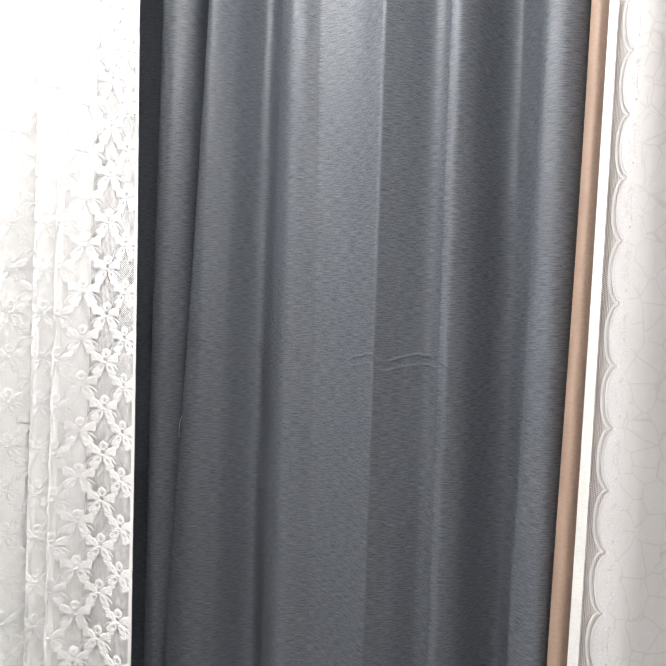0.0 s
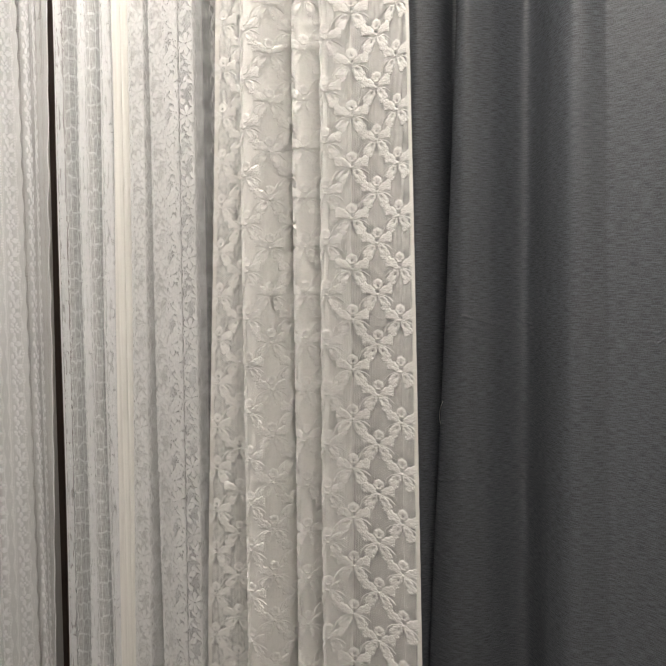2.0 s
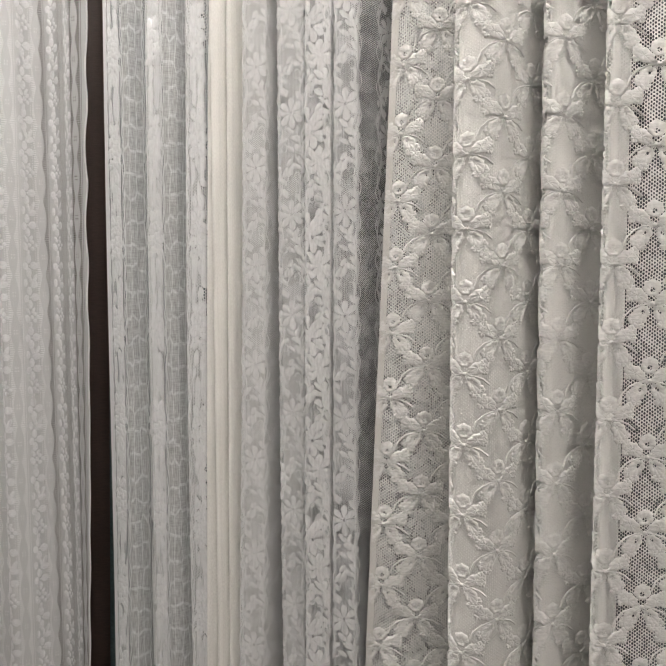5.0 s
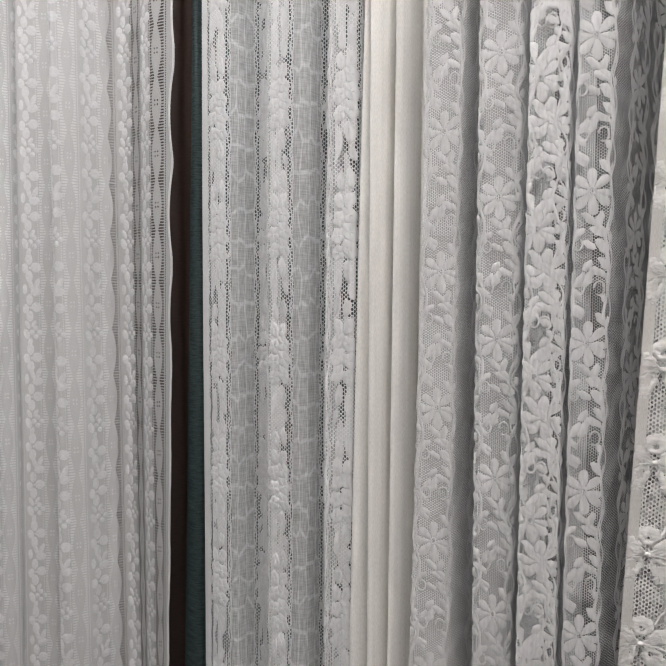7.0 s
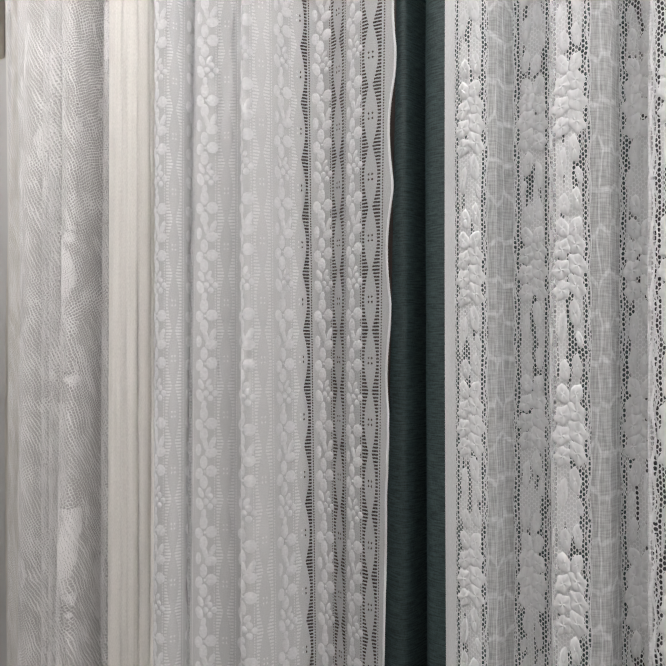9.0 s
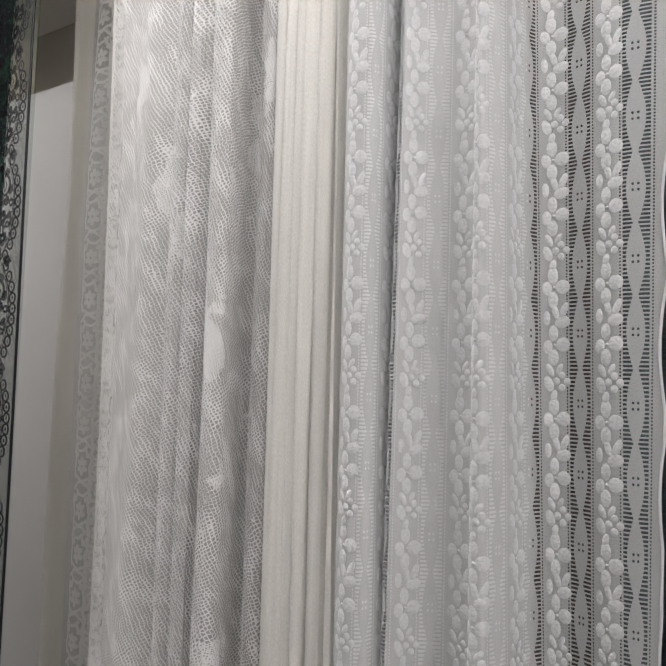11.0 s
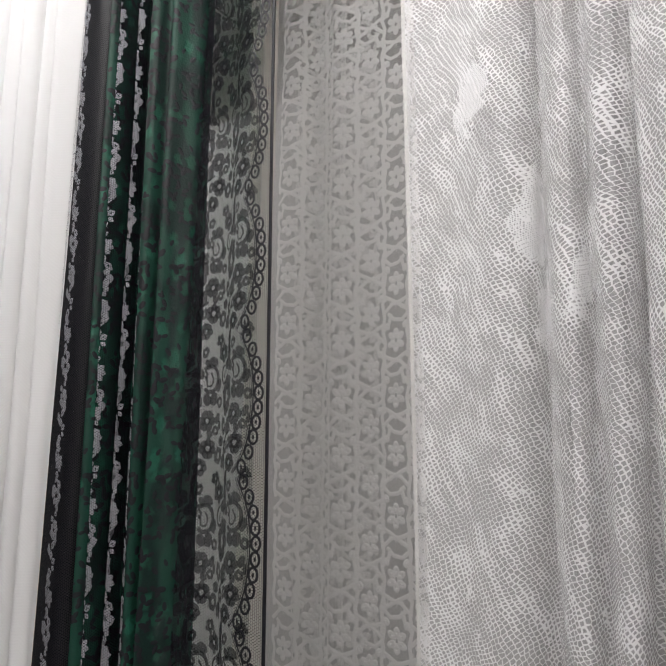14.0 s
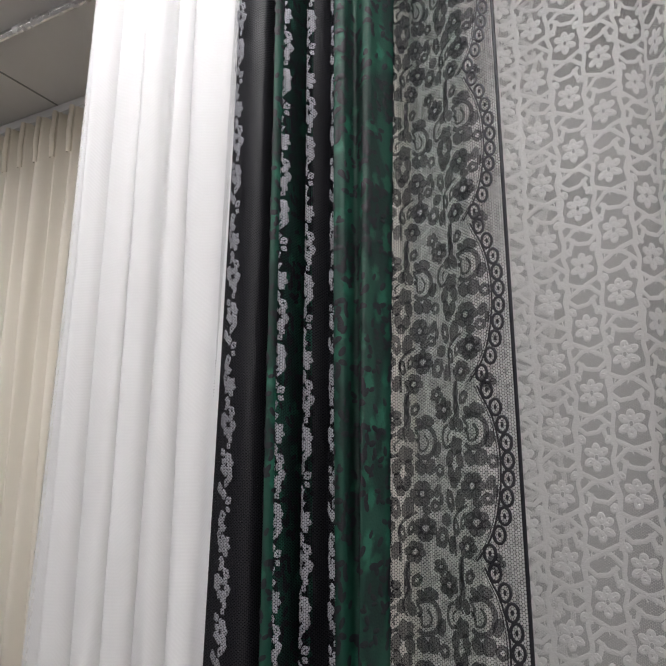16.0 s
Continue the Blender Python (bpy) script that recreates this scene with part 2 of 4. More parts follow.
def ribbon(path, width, h=0.0009):
    """A raised cord along a line on the cloth."""
    p = np.array(path, float)
    t = np.gradient(p, axis=0)
    t /= np.linalg.norm(t, axis=1)[:, None] + 1e-9
    s = np.stack([-t[:, 1], t[:, 0]], -1) * width / 2
    n = len(p)
    v = np.concatenate([np.c_[p - s, np.full(n, 0.0001)], np.c_[p, np.full(n, h)], np.c_[p + s, np.full(n, 0.0001)]])
    f = []
    for i in range(n - 1):
        for o in (0, n):
            f += [(o + i, o + i + 1, o + n + i + 1), (o + i, o + n + i + 1, o + n + i)]
    return v, np.array(f)


def ring(cx, cy, rx, ry, width, h=0.0009, a0=0, a1=360, n=16):
    g = np.radians(np.linspace(a0, a1, n))
    return ribbon(np.c_[cx + rx * np.cos(g), cy + ry * np.sin(g)], width, h)


def joined(pieces):
    v, f, o = [], [], 0
    for a, b in pieces:
        v.append(a)
        f.append(b + o)
        o += len(a)
    return np.concatenate(v), np.concatenate(f)


def sewn(name, drape, template, spots, u_min=0.0, u_max=None, lift=0.0):
    """The motif sewn on the cloth at spots (u, z, mirror): one joined mesh."""
    tv, tf = template
    sp = np.array(spots, float)
    mir = sp[:, 2] if sp.shape[1] > 2 else np.ones(len(sp))
    u = sp[:, 0][:, None] + tv[None, :, 0] * mir[:, None]
    z = sp[:, 1][:, None] + tv[None, :, 1]
    h = np.broadcast_to(tv[None, :, 2] + lift, u.shape)
    u = np.clip(u, u_min, drape.wide if u_max is None else u_max)
    z = np.clip(z, drape.low, drape.top)
    p = drape.at(u, z, h).reshape(-1, 3)
    f = (np.arange(len(sp))[:, None, None] * len(tv) + tf[None]).reshape(-1, 3)
    return raw_mesh(name, p, f, np.stack([u, z], -1).reshape(-1, 2))


def lattice(u0, du, u1, z0, dz, low, top, drop=0.5, flip=False):
    out = []
    for i, u in enumerate(np.arange(u0, u1, du)):
        start = z0 + (drop * dz if i % 2 else 0)
        k0 = math.ceil((low - start) / dz)
        z = start + k0 * dz
        j = 0
        while z < top:
            out.append((u, z, -1 if flip and (i + j) % 2 else 1))
            z += dz
            j += 1
    return out


def wave(u, amp, cycles, height, phase=0.0, n=24):
    t = np.linspace(0, 1, n)
    return np.c_[u + amp * np.sin(2 * np.pi * cycles * t + phase), (t - 0.5) * height]


# ---- cloths ----
def thread_cloth(name, col, thin=0.18, gloss=0.0, rough=0.5, grain=700.0, contrast=0.14, across=1.0):
    """Closely woven or padded yarn."""
    m, nt = mat_base(name)
    n = N(nt)
    u, v = n.split(n.uv())
    g = n.noise(n.join(n.math("MULTIPLY", u, across), v), grain, 2.0)
    big = n.noise(n.uv(), 14.0, 3.0)
    c1 = n.mixc(g, rgb(*[x * (1 - contrast) for x in col]), rgb(*[min(1, x * (1 + contrast * 0.4)) for x in col]))
    c2 = n.mixc(n.math("MULTIPLY", big, 0.25), c1, rgb(*[x * 0.8 for x in col]))
    pad = n.noise(n.uv(), grain * 0.45, 3.0, 0.7)
    n.cloth(c2, None, n.bump(n.math("ADD", g, pad), 0.45, 0.0008), thin, gloss, rough)
    return m


def voile(name, col, cover=0.8, thin=0.45, weave=1500.0, stripe=0.0):
    """Sheer plain weave."""
    m, nt = mat_base(name)
    n = N(nt)
    u, v = n.split(n.uv())
    g = n.noise(n.join(u, n.math("MULTIPLY", v, 0.25)), weave, 1.0)
    s = n.noise(n.join(n.math("MULTIPLY", u, 1.0), n.math("MULTIPLY", v, 0.02)), 260.0, 2.0)
    a = n.math("ADD", n.math("MULTIPLY", n.math("SUBTRACT", g, 0.5), 0.3), cover, clamp=True)
    if stripe:
        a = n.math("ADD", a, n.math("MULTIPLY", n.math("SUBTRACT", s, 0.5), stripe), clamp=True)
    n.cloth(n.mixc(s, rgb(*[x * 0.93 for x in col]), rgb(*[min(1, x * 1.03) for x in col])), a, n.bump(g, 0.2, 0.0005), thin)
    return m


def slub(name, col, lo, hi, creases=(), along=70.0, across=900.0, gloss=0.05):
    """Heavy woven curtain cloth with short horizontal streaks, and pressed creases across it."""
    m, nt = mat_base(name)
    n = N(nt)
    u, v = n.split(n.uv())
    a = n.noise(n.join(n.math("MULTIPLY", u, along), n.math("MULTIPLY", v, across)), 1.0, 3.0, 0.65)
    b = n.noise(n.join(n.math("MULTIPLY", u, 900.0), n.math("MULTIPLY", v, 300.0)), 1.0, 1.0)
    f = n.math("ADD", n.math("MULTIPLY", a, 0.75), n.math("MULTIPLY", b, 0.25))
    c = n.mixc(n.ramp(f, 0.3, 0.7), rgb(*[x * lo for x in col]), rgb(*[x * hi for x in col]))
    h = n.math("MULTIPLY", a, 0.2)
    for z0, amp, width in creases:
        w = n.noise(n.join(n.math("MULTIPLY", u, 22.0), 0.0, z0 * 3), 1.0, 2.0)
        dz = n.math("SUBTRACT", v, n.math("ADD", n.math("MULTIPLY", w, 0.05), z0 - 0.025))
        r = n.math("SUBTRACT", 1.0, n.ramp(n.math("ABSOLUTE", dz), 0.0, width))
        on = n.ramp(n.noise(n.join(n.math("MULTIPLY", u, 9.0), 0.0, z0), 1.0, 1.0), 0.35, 0.55)
        h = n.math("ADD", h, n.math("MULTIPLY", n.math("MULTIPLY", r, on), amp))
    n.cloth(c, None, n.bump(h, 0.9, 0.0012), 0.03, gloss, 0.45)
    return m


def ladder_cloth(name, col):
    """White voile with bands of open ladder work round oval medallions, every 40 mm."""
    m, nt = mat_base(name)
    n = N(nt)
    u, v = n.split(n.uv())
    ph = n.math("SUBTRACT", n.math("FRACT", n.math("ADD", n.math("DIVIDE", n.math("SUBTRACT", u, 0.018), 0.04), 0.5)), 0.5)
    a = n.math("MULTIPLY", n.math("ABSOLUTE", ph), 0.04)
    med = n.math("ABSOLUTE", n.math("SINE", n.math("MULTIPLY", v, math.pi / 0.052)))
    inner = n.math("ADD", n.math("MULTIPLY", med, 0.0042), 0.0016)
    zone = n.math("MULTIPLY", n.math("GREATER_THAN", a, inner), n.math("LESS_THAN", a, 0.0082))
    slit = n.math("LESS_THAN", n.math("FRACT", n.math("DIVIDE", v, 0.0030)), 0.58)
    hole = n.math("MULTIPLY", zone, slit)
    # four-hole flower in each medallion, dots along the band's sides
    fv = n.math("MULTIPLY", n.math("SUBTRACT", n.math("FRACT", n.math("DIVIDE", v, 0.052)), 0.5), 0.052)
    fu = n.math("MULTIPLY", ph, 0.04)
    du, dv = n.math("SUBTRACT", n.math("ABSOLUTE", fu), 0.0016), n.math("SUBTRACT", n.math("ABSOLUTE", fv), 0.0022)
    dd = n.math("ADD", n.math("MULTIPLY", n.math("MULTIPLY", du, du), 1.6), n.math("MULTIPLY", dv, dv))
    hole = n.math("MAXIMUM", hole, n.math("LESS_THAN", dd, 0.0000010))
    side = n.math("LESS_THAN", n.math("ABSOLUTE", n.math("SUBTRACT", a, 0.0100)), 0.0005)
    dots = n.math("MULTIPLY", side, n.math("LESS_THAN", n.math("FRACT", n.math("DIVIDE", v, 0.0024)), 0.55))
    hole = n.math("MAXIMUM", hole, dots)
    weave = n.noise(n.uv(), 1100.0, 2.0)
    cover = n.math("ADD", n.math("MULTIPLY", weave, 0.35), 0.48)
    alpha = n.math("MULTIPLY", n.math("SUBTRACT", 1.0, n.math("MULTIPLY", hole, 0.88)), cover)
    n.cloth(n.mixc(weave, rgb(*[x * 0.93 for x in col]), rgb(*col)), alpha, n.bump(n.math("SUBTRACT", weave, hole), 0.4, 0.0007), 0.35)
    return m


def hex_cloth(name, col, pitch, tall=1.0, open_at=0.3, soft=0.35, thin=0.25, patch=0.0, veil=0.0):
    """Bobbin net of even honeycomb holes; patch: how far it closes up here and there."""
    m, nt = mat_base(name)
    n = N(nt)
    u, v = n.split(n.uv())
    wob = n.noise(n.uv(), 60.0, 2.0)
    uu = n.math("ADD", u, n.math("MULTIPLY", wob, pitch * 0.7))
    f = n.hexnet(uu, v, pitch, tall)
    if patch:
        f = n.math("SUBTRACT", f, n.ramp(n.noise(n.uv(), 45.0, 2.0), 0.45, 0.6, 0.0, patch))
    a = n.math("MAXIMUM", n.math("SUBTRACT", 1.0, n.ramp(f, open_at - soft, open_at + soft)), veil)
    g = n.noise(n.uv(), 900.0, 2.0)
    n.cloth(n.mixc(g, rgb(*[x * 0.88 for x in col]), rgb(*col)), a, n.bump(a, 0.35, 0.0005), thin)
    return m


def flower_net(name, col, u0, du, z0, dz):
    """Net ground between padded flowers, with a diamond of close stitches in each gap."""
    m, nt = mat_base(name)
    n = N(nt)
    u, v = n.split(n.uv())
    f = n.hexnet(n.math("ADD", u, n.math("MULTIPLY", n.noise(n.uv(), 70.0, 2.0), 0.002)), v, 0.0021, 1.25)
    a = n.math("DIVIDE", n.math("SUBTRACT", u, u0), 2 * du)
    b = n.math("DIVIDE", n.math("SUBTRACT", v, z0), dz)
    near = None
    for oa, ob in ((0.0, 0.5), (0.5, 0.0)):
        x = n.math("ABSOLUTE", n.math("SUBTRACT", n.math("FRACT", n.math("ADD", a, 0.5 + oa)), 0.5))
        y = n.math("ABSOLUTE", n.math("SUBTRACT", n.math("FRACT", n.math("ADD", b, 0.5 + ob)), 0.5))
        d = n.math("ADD", n.math("MULTIPLY", x, 2 * du / 0.0125), n.math("MULTIPLY", y, dz / 0.0185))
        near = d if near is None else n.math("MINIMUM", near, d)
    inside = n.math("SUBTRACT", 1.0, n.ramp(near, 0.85, 1.05))
    ringed = n.math("MULTIPLY", n.ramp(near, 0.25, 0.45), n.math("SUBTRACT", 1.0, n.ramp(near, 0.55, 0.75)))
    f = n.math("SUBTRACT", f, n.math("MULTIPLY", inside, 0.8))
    f = n.math("ADD", f, n.math("MULTIPLY", ringed, 0.6))
    f = n.math("ADD", f, n.ramp(n.noise(n.uv(), 110.0, 1.0), 0.3, 0.7, -0.6, 0.5))
    al = n.math("SUBTRACT", 1.0, n.ramp(f, -0.75, -0.05))
    g = n.noise(n.uv(), 900.0, 2.0)
    n.cloth(n.mixc(g, rgb(*[x * 0.86 for x in col]), rgb(*col)), al, n.bump(al, 0.5, 0.0006), 0.2)
    return m


def crochet_cloth(name, col):
    """Knotted net of slanting honeycomb cells that closes up into large leaves of fine mesh."""
    m, nt = mat_base(name)
    n = N(nt)
    u, v = n.split(n.uv())
    w1 = n.math("SUBTRACT", n.noise(n.uv(), 16.0, 3.0), 0.5)
    w2 = n.math("SUBTRACT", n.noise(n.join(v, u), 14.0, 3.0), 0.5)
    x = n.math("ADD", u, n.math("MULTIPLY", w1, 0.022))
    y = n.math("ADD", v, n.math("MULTIPLY", w2, 0.022))
    ca = n.math("ADD", n.math("MULTIPLY", x, 0.88), n.math("MULTIPLY", y, -0.48))
    cb = n.math("ADD", n.math("MULTIPLY", y, 0.88), n.math("MULTIPLY", x, 0.48))
    net = n.cells(n.join(n.math("MULTIPLY", ca, 0.78), cb), 350.0, 0.36)
    # sprays: bundles of threads that run together, and long leaves of close mesh
    spray = n.ramp(n.noise(n.join(n.math("MULTIPLY", ca, 85.0), n.math("MULTIPLY", cb, 30.0)), 1.0, 2.0), 0.42, 0.68, 0.0, 0.12)
    thick = n.ramp(n.noise(n.uv(), 22.0, 2.0), 0.35, 0.65, 0.0, 0.05)
    th = n.math("ADD", n.math("ADD", spray, thick), 0.05)
    a1 = n.math("SUBTRACT", 1.0, n.ramp(n.math("SUBTRACT", net, th), 0.0, 0.05))
    vo = nt.nodes.new("ShaderNodeTexVoronoi")
    vo.inputs["Scale"].default_value = 1.0
    vo.inputs["Randomness"].default_value = 0.9
    nt.links.new(n.join(n.math("ADD", n.math("MULTIPLY", u, 20.0), n.math("MULTIPLY", w2, 1.6)), n.math("ADD", n.math("MULTIPLY", v, 9.0), n.math("MULTIPLY", u, 6.0))), vo.inputs["Vector"])
    pick = n.split(vo.outputs["Color"])[0]
    reach = n.math("ADD", n.math("MULTIPLY", pick, 0.36), 0.04)
    ragged = n.math("MULTIPLY", n.math("SUBTRACT", n.noise(n.uv(), 90.0, 2.0), 0.5), 0.30)
    leaf = n.math("SUBTRACT", 1.0, n.ramp(n.math("SUBTRACT", n.math("ADD", vo.outputs["Distance"], ragged), reach), -0.04, 0.06))
    fine = n.math("SUBTRACT", 1.0, n.ramp(n.hexnet(x, y, 0.0017, 0.8), 0.0, 1.4, 0.0, 0.7))
    a = n.math("MAXIMUM", n.math("MAXIMUM", a1, n.math("MULTIPLY", leaf, fine)), 0.05)
    g = n.noise(n.uv(), 800.0, 2.0)
    n.cloth(n.mixc(g, rgb(*[q * 0.9 for q in col]), rgb(*col)), a, n.bump(n.math("ADD", a, n.math("MULTIPLY", g, 0.3)), 0.4, 0.0007), 0.2)
    return m


def brocade(name, col, amount=0.06):
    """Semi-sheer white with faint woven chevrons and basket blocks."""
    m, nt = mat_base(name)
    n = N(nt)
    u, v = n.split(n.uv())
    col_band = n.math("PINGPONG", u, 0.022)
    chev = n.math("SINE", n.math("MULTIPLY", n.math("ADD", v, col_band), 1500.0))
    rows = n.math("SINE", n.math("MULTIPLY", v, 2100.0))
    pick = n.ramp(n.noise(n.join(n.math("MULTIPLY", u, 30.0), n.math("MULTIPLY", v, 5.0)), 1.0, 1.0), 0.45, 0.55)
    h = n.math("ADD", n.math("MULTIPLY", chev, pick), n.math("MULTIPLY", rows, n.math("SUBTRACT", 1.0, pick)))
    g = n.noise(n.uv(), 1000.0, 1.0)
    a = n.math("ADD", n.math("MULTIPLY", h, 0.01), 0.95, clamp=True)
    n.cloth(n.mixc(g, rgb(*[x * 0.95 for x in col]), rgb(*col)), a, n.bump(h, amount, 0.0006), 0.4)
    return m


def dotted(name, col, dot):
    """Cream voile with scattered small yellow dots."""
    m, nt = mat_base(name)
    n = N(nt)
    u, v = n.split(n.uv())
    d = n.cells(n.join(u, n.math("MULTIPLY", v, 0.8)), 9.0, 0.8, "F1")
    on = n.math("LESS_THAN", d, 0.035)
    g = n.noise(n.uv(), 700.0, 2.0)
    n.cloth(n.mixc(on, n.mixc(g, rgb(*[x * 0.93 for x in col]), rgb(*col)), rgb(*dot)), 0.94, n.bump(g, 0.2, 0.0005), 0.4)
    return m


def leafy(name, base, dark):
    """Green velvet seen under fine black lace: dark ragged leaves over the pile."""
    m, nt = mat_base(name)
    n = N(nt)
    u, v = n.split(n.uv())
    wob = n.noise(n.uv(), 160.0, 2.0)
    c = n.cells(n.join(n.math("ADD", u, n.math("MULTIPLY", wob, 0.012)), n.math("MULTIPLY", v, 0.7)), 60.0, 0.9, "F1")
    d = n.ramp(c, 0.2, 0.45)
    g = n.noise(n.uv(), 500.0, 2.0)
    big = n.ramp(n.noise(n.join(n.math("MULTIPLY", u, 30.0), n.math("MULTIPLY", v, 11.0)), 1.0, 2.0), 0.45, 0.6)
    f = n.math("MULTIPLY", n.math("ADD", n.math("MULTIPLY", d, 0.65), n.math("MULTIPLY", big, 0.5), clamp=True), 1.0)
    col = n.mixc(f, rgb(*base), rgb(*dark))
    n.cloth(n.mixc(n.math("MULTIPLY", g, 0.4), col, rgb(*[x * 0.55 for x in base])), 0.96, n.bump(n.math("ADD", g, d), 0.6, 0.001), 0.12, 0.03, 0.5)
    return m


def scallop_cloth(name, col):
    """White cotton with faint drawn lines of stitched vine."""
    m, nt = mat_base(name)
    n = N(nt)
    u, v = n.split(n.uv())
    wob = n.noise(n.uv(), 30.0, 2.0)
    d = n.cells(n.join(n.math("ADD", u, n.math("MULTIPLY", wob, 0.02)), n.math("MULTIPLY", v, 0.75)), 48.0, 1.0)
    line = n.math("SUBTRACT", 1.0, n.ramp(d, 0.0, 0.045))
    dot = n.math("LESS_THAN", n.math("FRACT", n.math("DIVIDE", n.math("ADD", v, u), 0.0026)), 0.6)
    hole = n.math("MULTIPLY", line, dot)
    g = n.noise(n.uv(), 900.0, 2.0)
    a = n.math("SUBTRACT", 0.97, n.math("MULTIPLY", hole, 0.22))
    n.cloth(n.mixc(g, rgb(*[x * 0.93 for x in col]), rgb(*col)), a, n.bump(n.math("ADD", d, n.math("MULTIPLY", g, 0.2)), 0.35, 0.001), 0.25)
    return m


def ruche_cloth(name, col, middles):
    """Lace with columns of net under puffed blossoms, strips of open net, and plain slubbed gauze between."""
    m, nt = mat_base(name)
    n = N(nt)
    u, v = n.split(n.uv())
    near = None
    for c in middles:
        d = n.math("ABSOLUTE", n.math("SUBTRACT", u, c))
        near = d if near is None else n.math("MINIMUM", near, d)
    near = n.math("ADD", near, n.math("MULTIPLY", n.math("SUBTRACT", n.noise(n.join(u, n.math("MULTIPLY", v, 30.0)), 1.0, 2.0), 0.5), 0.004))
    band = n.math("SUBTRACT", 1.0, n.ramp(near, 0.0125, 0.0138))
    net = n.hexnet(n.math("ADD", u, n.math("MULTIPLY", n.noise(n.uv(), 50.0, 1.0), 0.003)), v, 0.0020, 1.5)
    na = n.math("SUBTRACT", 1.0, n.ramp(net, -0.85, -0.25))
    # lens-shaped windows stay open, the rest of the band is half closed by loose threads
    shut = n.ramp(n.noise(n.join(n.math("MULTIPLY", u, 150.0), n.math("MULTIPLY", v, 24.0)), 1.0, 1.0), 0.40, 0.46, 0.0, 0.85)
    rim = n.ramp(near, 0.0085, 0.0095)
    na = n.math("MAXIMUM", na, n.math("MULTIPLY", shut, n.math("SUBTRACT", 1.0, rim)))
    g = n.noise(n.join(u, n.math("MULTIPLY", v, 0.10)), 800.0, 2.0)
    h = n.noise(n.join(n.math("MULTIPLY", u, 0.12), v), 800.0, 2.0)
    gauze = n.math("ADD", n.ramp(g, 0.3, 0.7, 0.45, 0.68), n.ramp(h, 0.3, 0.7, 0.0, 0.16))
    leafy_ = n.cells(n.join(n.math("MULTIPLY", u, 110.0), n.math("MULTIPLY", v, 34.0)), 1.0, 0.4)
    gauze = n.math("ADD", gauze, n.math("MULTIPLY", n.math("SUBTRACT", 1.0, n.ramp(leafy_, 0.03, 0.09)), 0.2), clamp=True)
    a = n.math("ADD", n.math("MULTIPLY", n.math("SUBTRACT", 1.0, band), gauze), n.math("MULTIPLY", band, na), clamp=True)
    puck = n.noise(n.join(n.math("MULTIPLY", u, 120.0), n.math("MULTIPLY", v, 260.0)), 1.0, 2.0)
    n.cloth(n.mixc(puck, rgb(*[x * 0.9 for x in col]), rgb(*col)), a, n.bump(n.math("ADD", puck, a), 0.4, 0.0012), 0.3)
    return m


# ---- rails ----
def metal(name, col, rough):
    m, nt = mat_base(name)
    b = nt.nodes.new("ShaderNodeBsdfPrincipled")
    b.inputs["Base Color"].default_value = rgb(*col)
    b.inputs["Metallic"].default_value = 1.0
    n = N(nt)
    geo = nt.nodes.new("ShaderNodeNewGeometry")
    nt.links.new(n.ramp(n.noise(geo.outputs["Position"], 60.0, 3.0), 0.2, 0.8, rough * 0.7, rough * 1.4), b.inputs["Roughness"])
    o = nt.nodes.new("ShaderNodeOutputMaterial")
    nt.links.new(b.outputs[0], o.inputs[0])
    return m


STEEL = metal("brushed_steel", (0.75, 0.75, 0.76), 0.25)
RAIL_WHITE = plain("white_rail_paint", (0.75, 0.75, 0.75), 0.4)


def rail(label, x0, x1, y, z, mat, r=0.011):
    t = thing("curtain_rail", label, "curtain rail", "rails over the curtains")
    under(t, "bar", tube("bar", [(x0, y, z), (x1, y, z)], r, 14), mat)
    for x in np.arange(x0 + 0.2, x1, 0.9):
        under(t, "bracket", tube("bracket", [(x, y, z), (x, y, 2.42)], 0.005, 8), mat)
    return t


rail("white painted rail holding the front row of curtains", -2.45, 0.6, -0.02, 2.365, RAIL_WHITE)
rail("white painted rail holding the rear row of curtains", -2.2, 0.4, 0.17, 2.365, RAIL_WHITE)
trim = thing("ceiling_trim", "bright metal strip fixed along the ceiling panels", "trim", "", "structure")
under(trim, "strip", tube("strip", [(-4.3, 0.2, 2.412), (1.5, 0.2, 2.412)], 0.008, 12), STEEL)

# ---- unseen lamps on the ceiling, behind and over the camera, assumed from overhead light ----
GLOW, gnt = mat_base("lamp_diffuser")
ge = gnt.nodes.new("ShaderNodeEmission")
ge.inputs[0].default_value = rgb(1.0, 0.975, 0.95)
ge.inputs[1].default_value = LAMP_GLOW
go = gnt.nodes.new("ShaderNodeOutputMaterial")
gnt.links.new(ge.outputs[0], go.inputs[0])
for lx, ly in LAMPS:
    t = thing("ceiling_light", "long white unseen ceiling light with a glowing diffuser", "light", "ceiling lights")
    f = box("frame", lx - 0.62, lx + 0.62, ly - 0.16, ly + 0.16, 2.395, 2.42, RAIL_WHITE, 0.004)
    f.parent = t
    d = box("diffuser", lx - 0.6, lx + 0.6, ly - 0.14, ly + 0.14, 2.388, 2.397, GLOW, 0.002)
    d.parent = t

# ---- curtains, from the grey one to the cream one ----
HANG = "curtains on the rails"
WHITE, COOL, CREAM = (0.83, 0.82, 0.79), (0.81, 0.82, 0.83), (0.80, 0.77, 0.70)
YARN = thread_cloth("white_padded_yarn", WHITE, 0.12)
YARN_COOL = thread_cloth("white_fine_yarn", COOL, 0.2)


def hem_strip(t, d, u0, u1, mat, name="hem", h=0.0008, label=""):
    return under(t, name, d.mesh(name, u0=u0, u1=u1, h=h), mat, label)


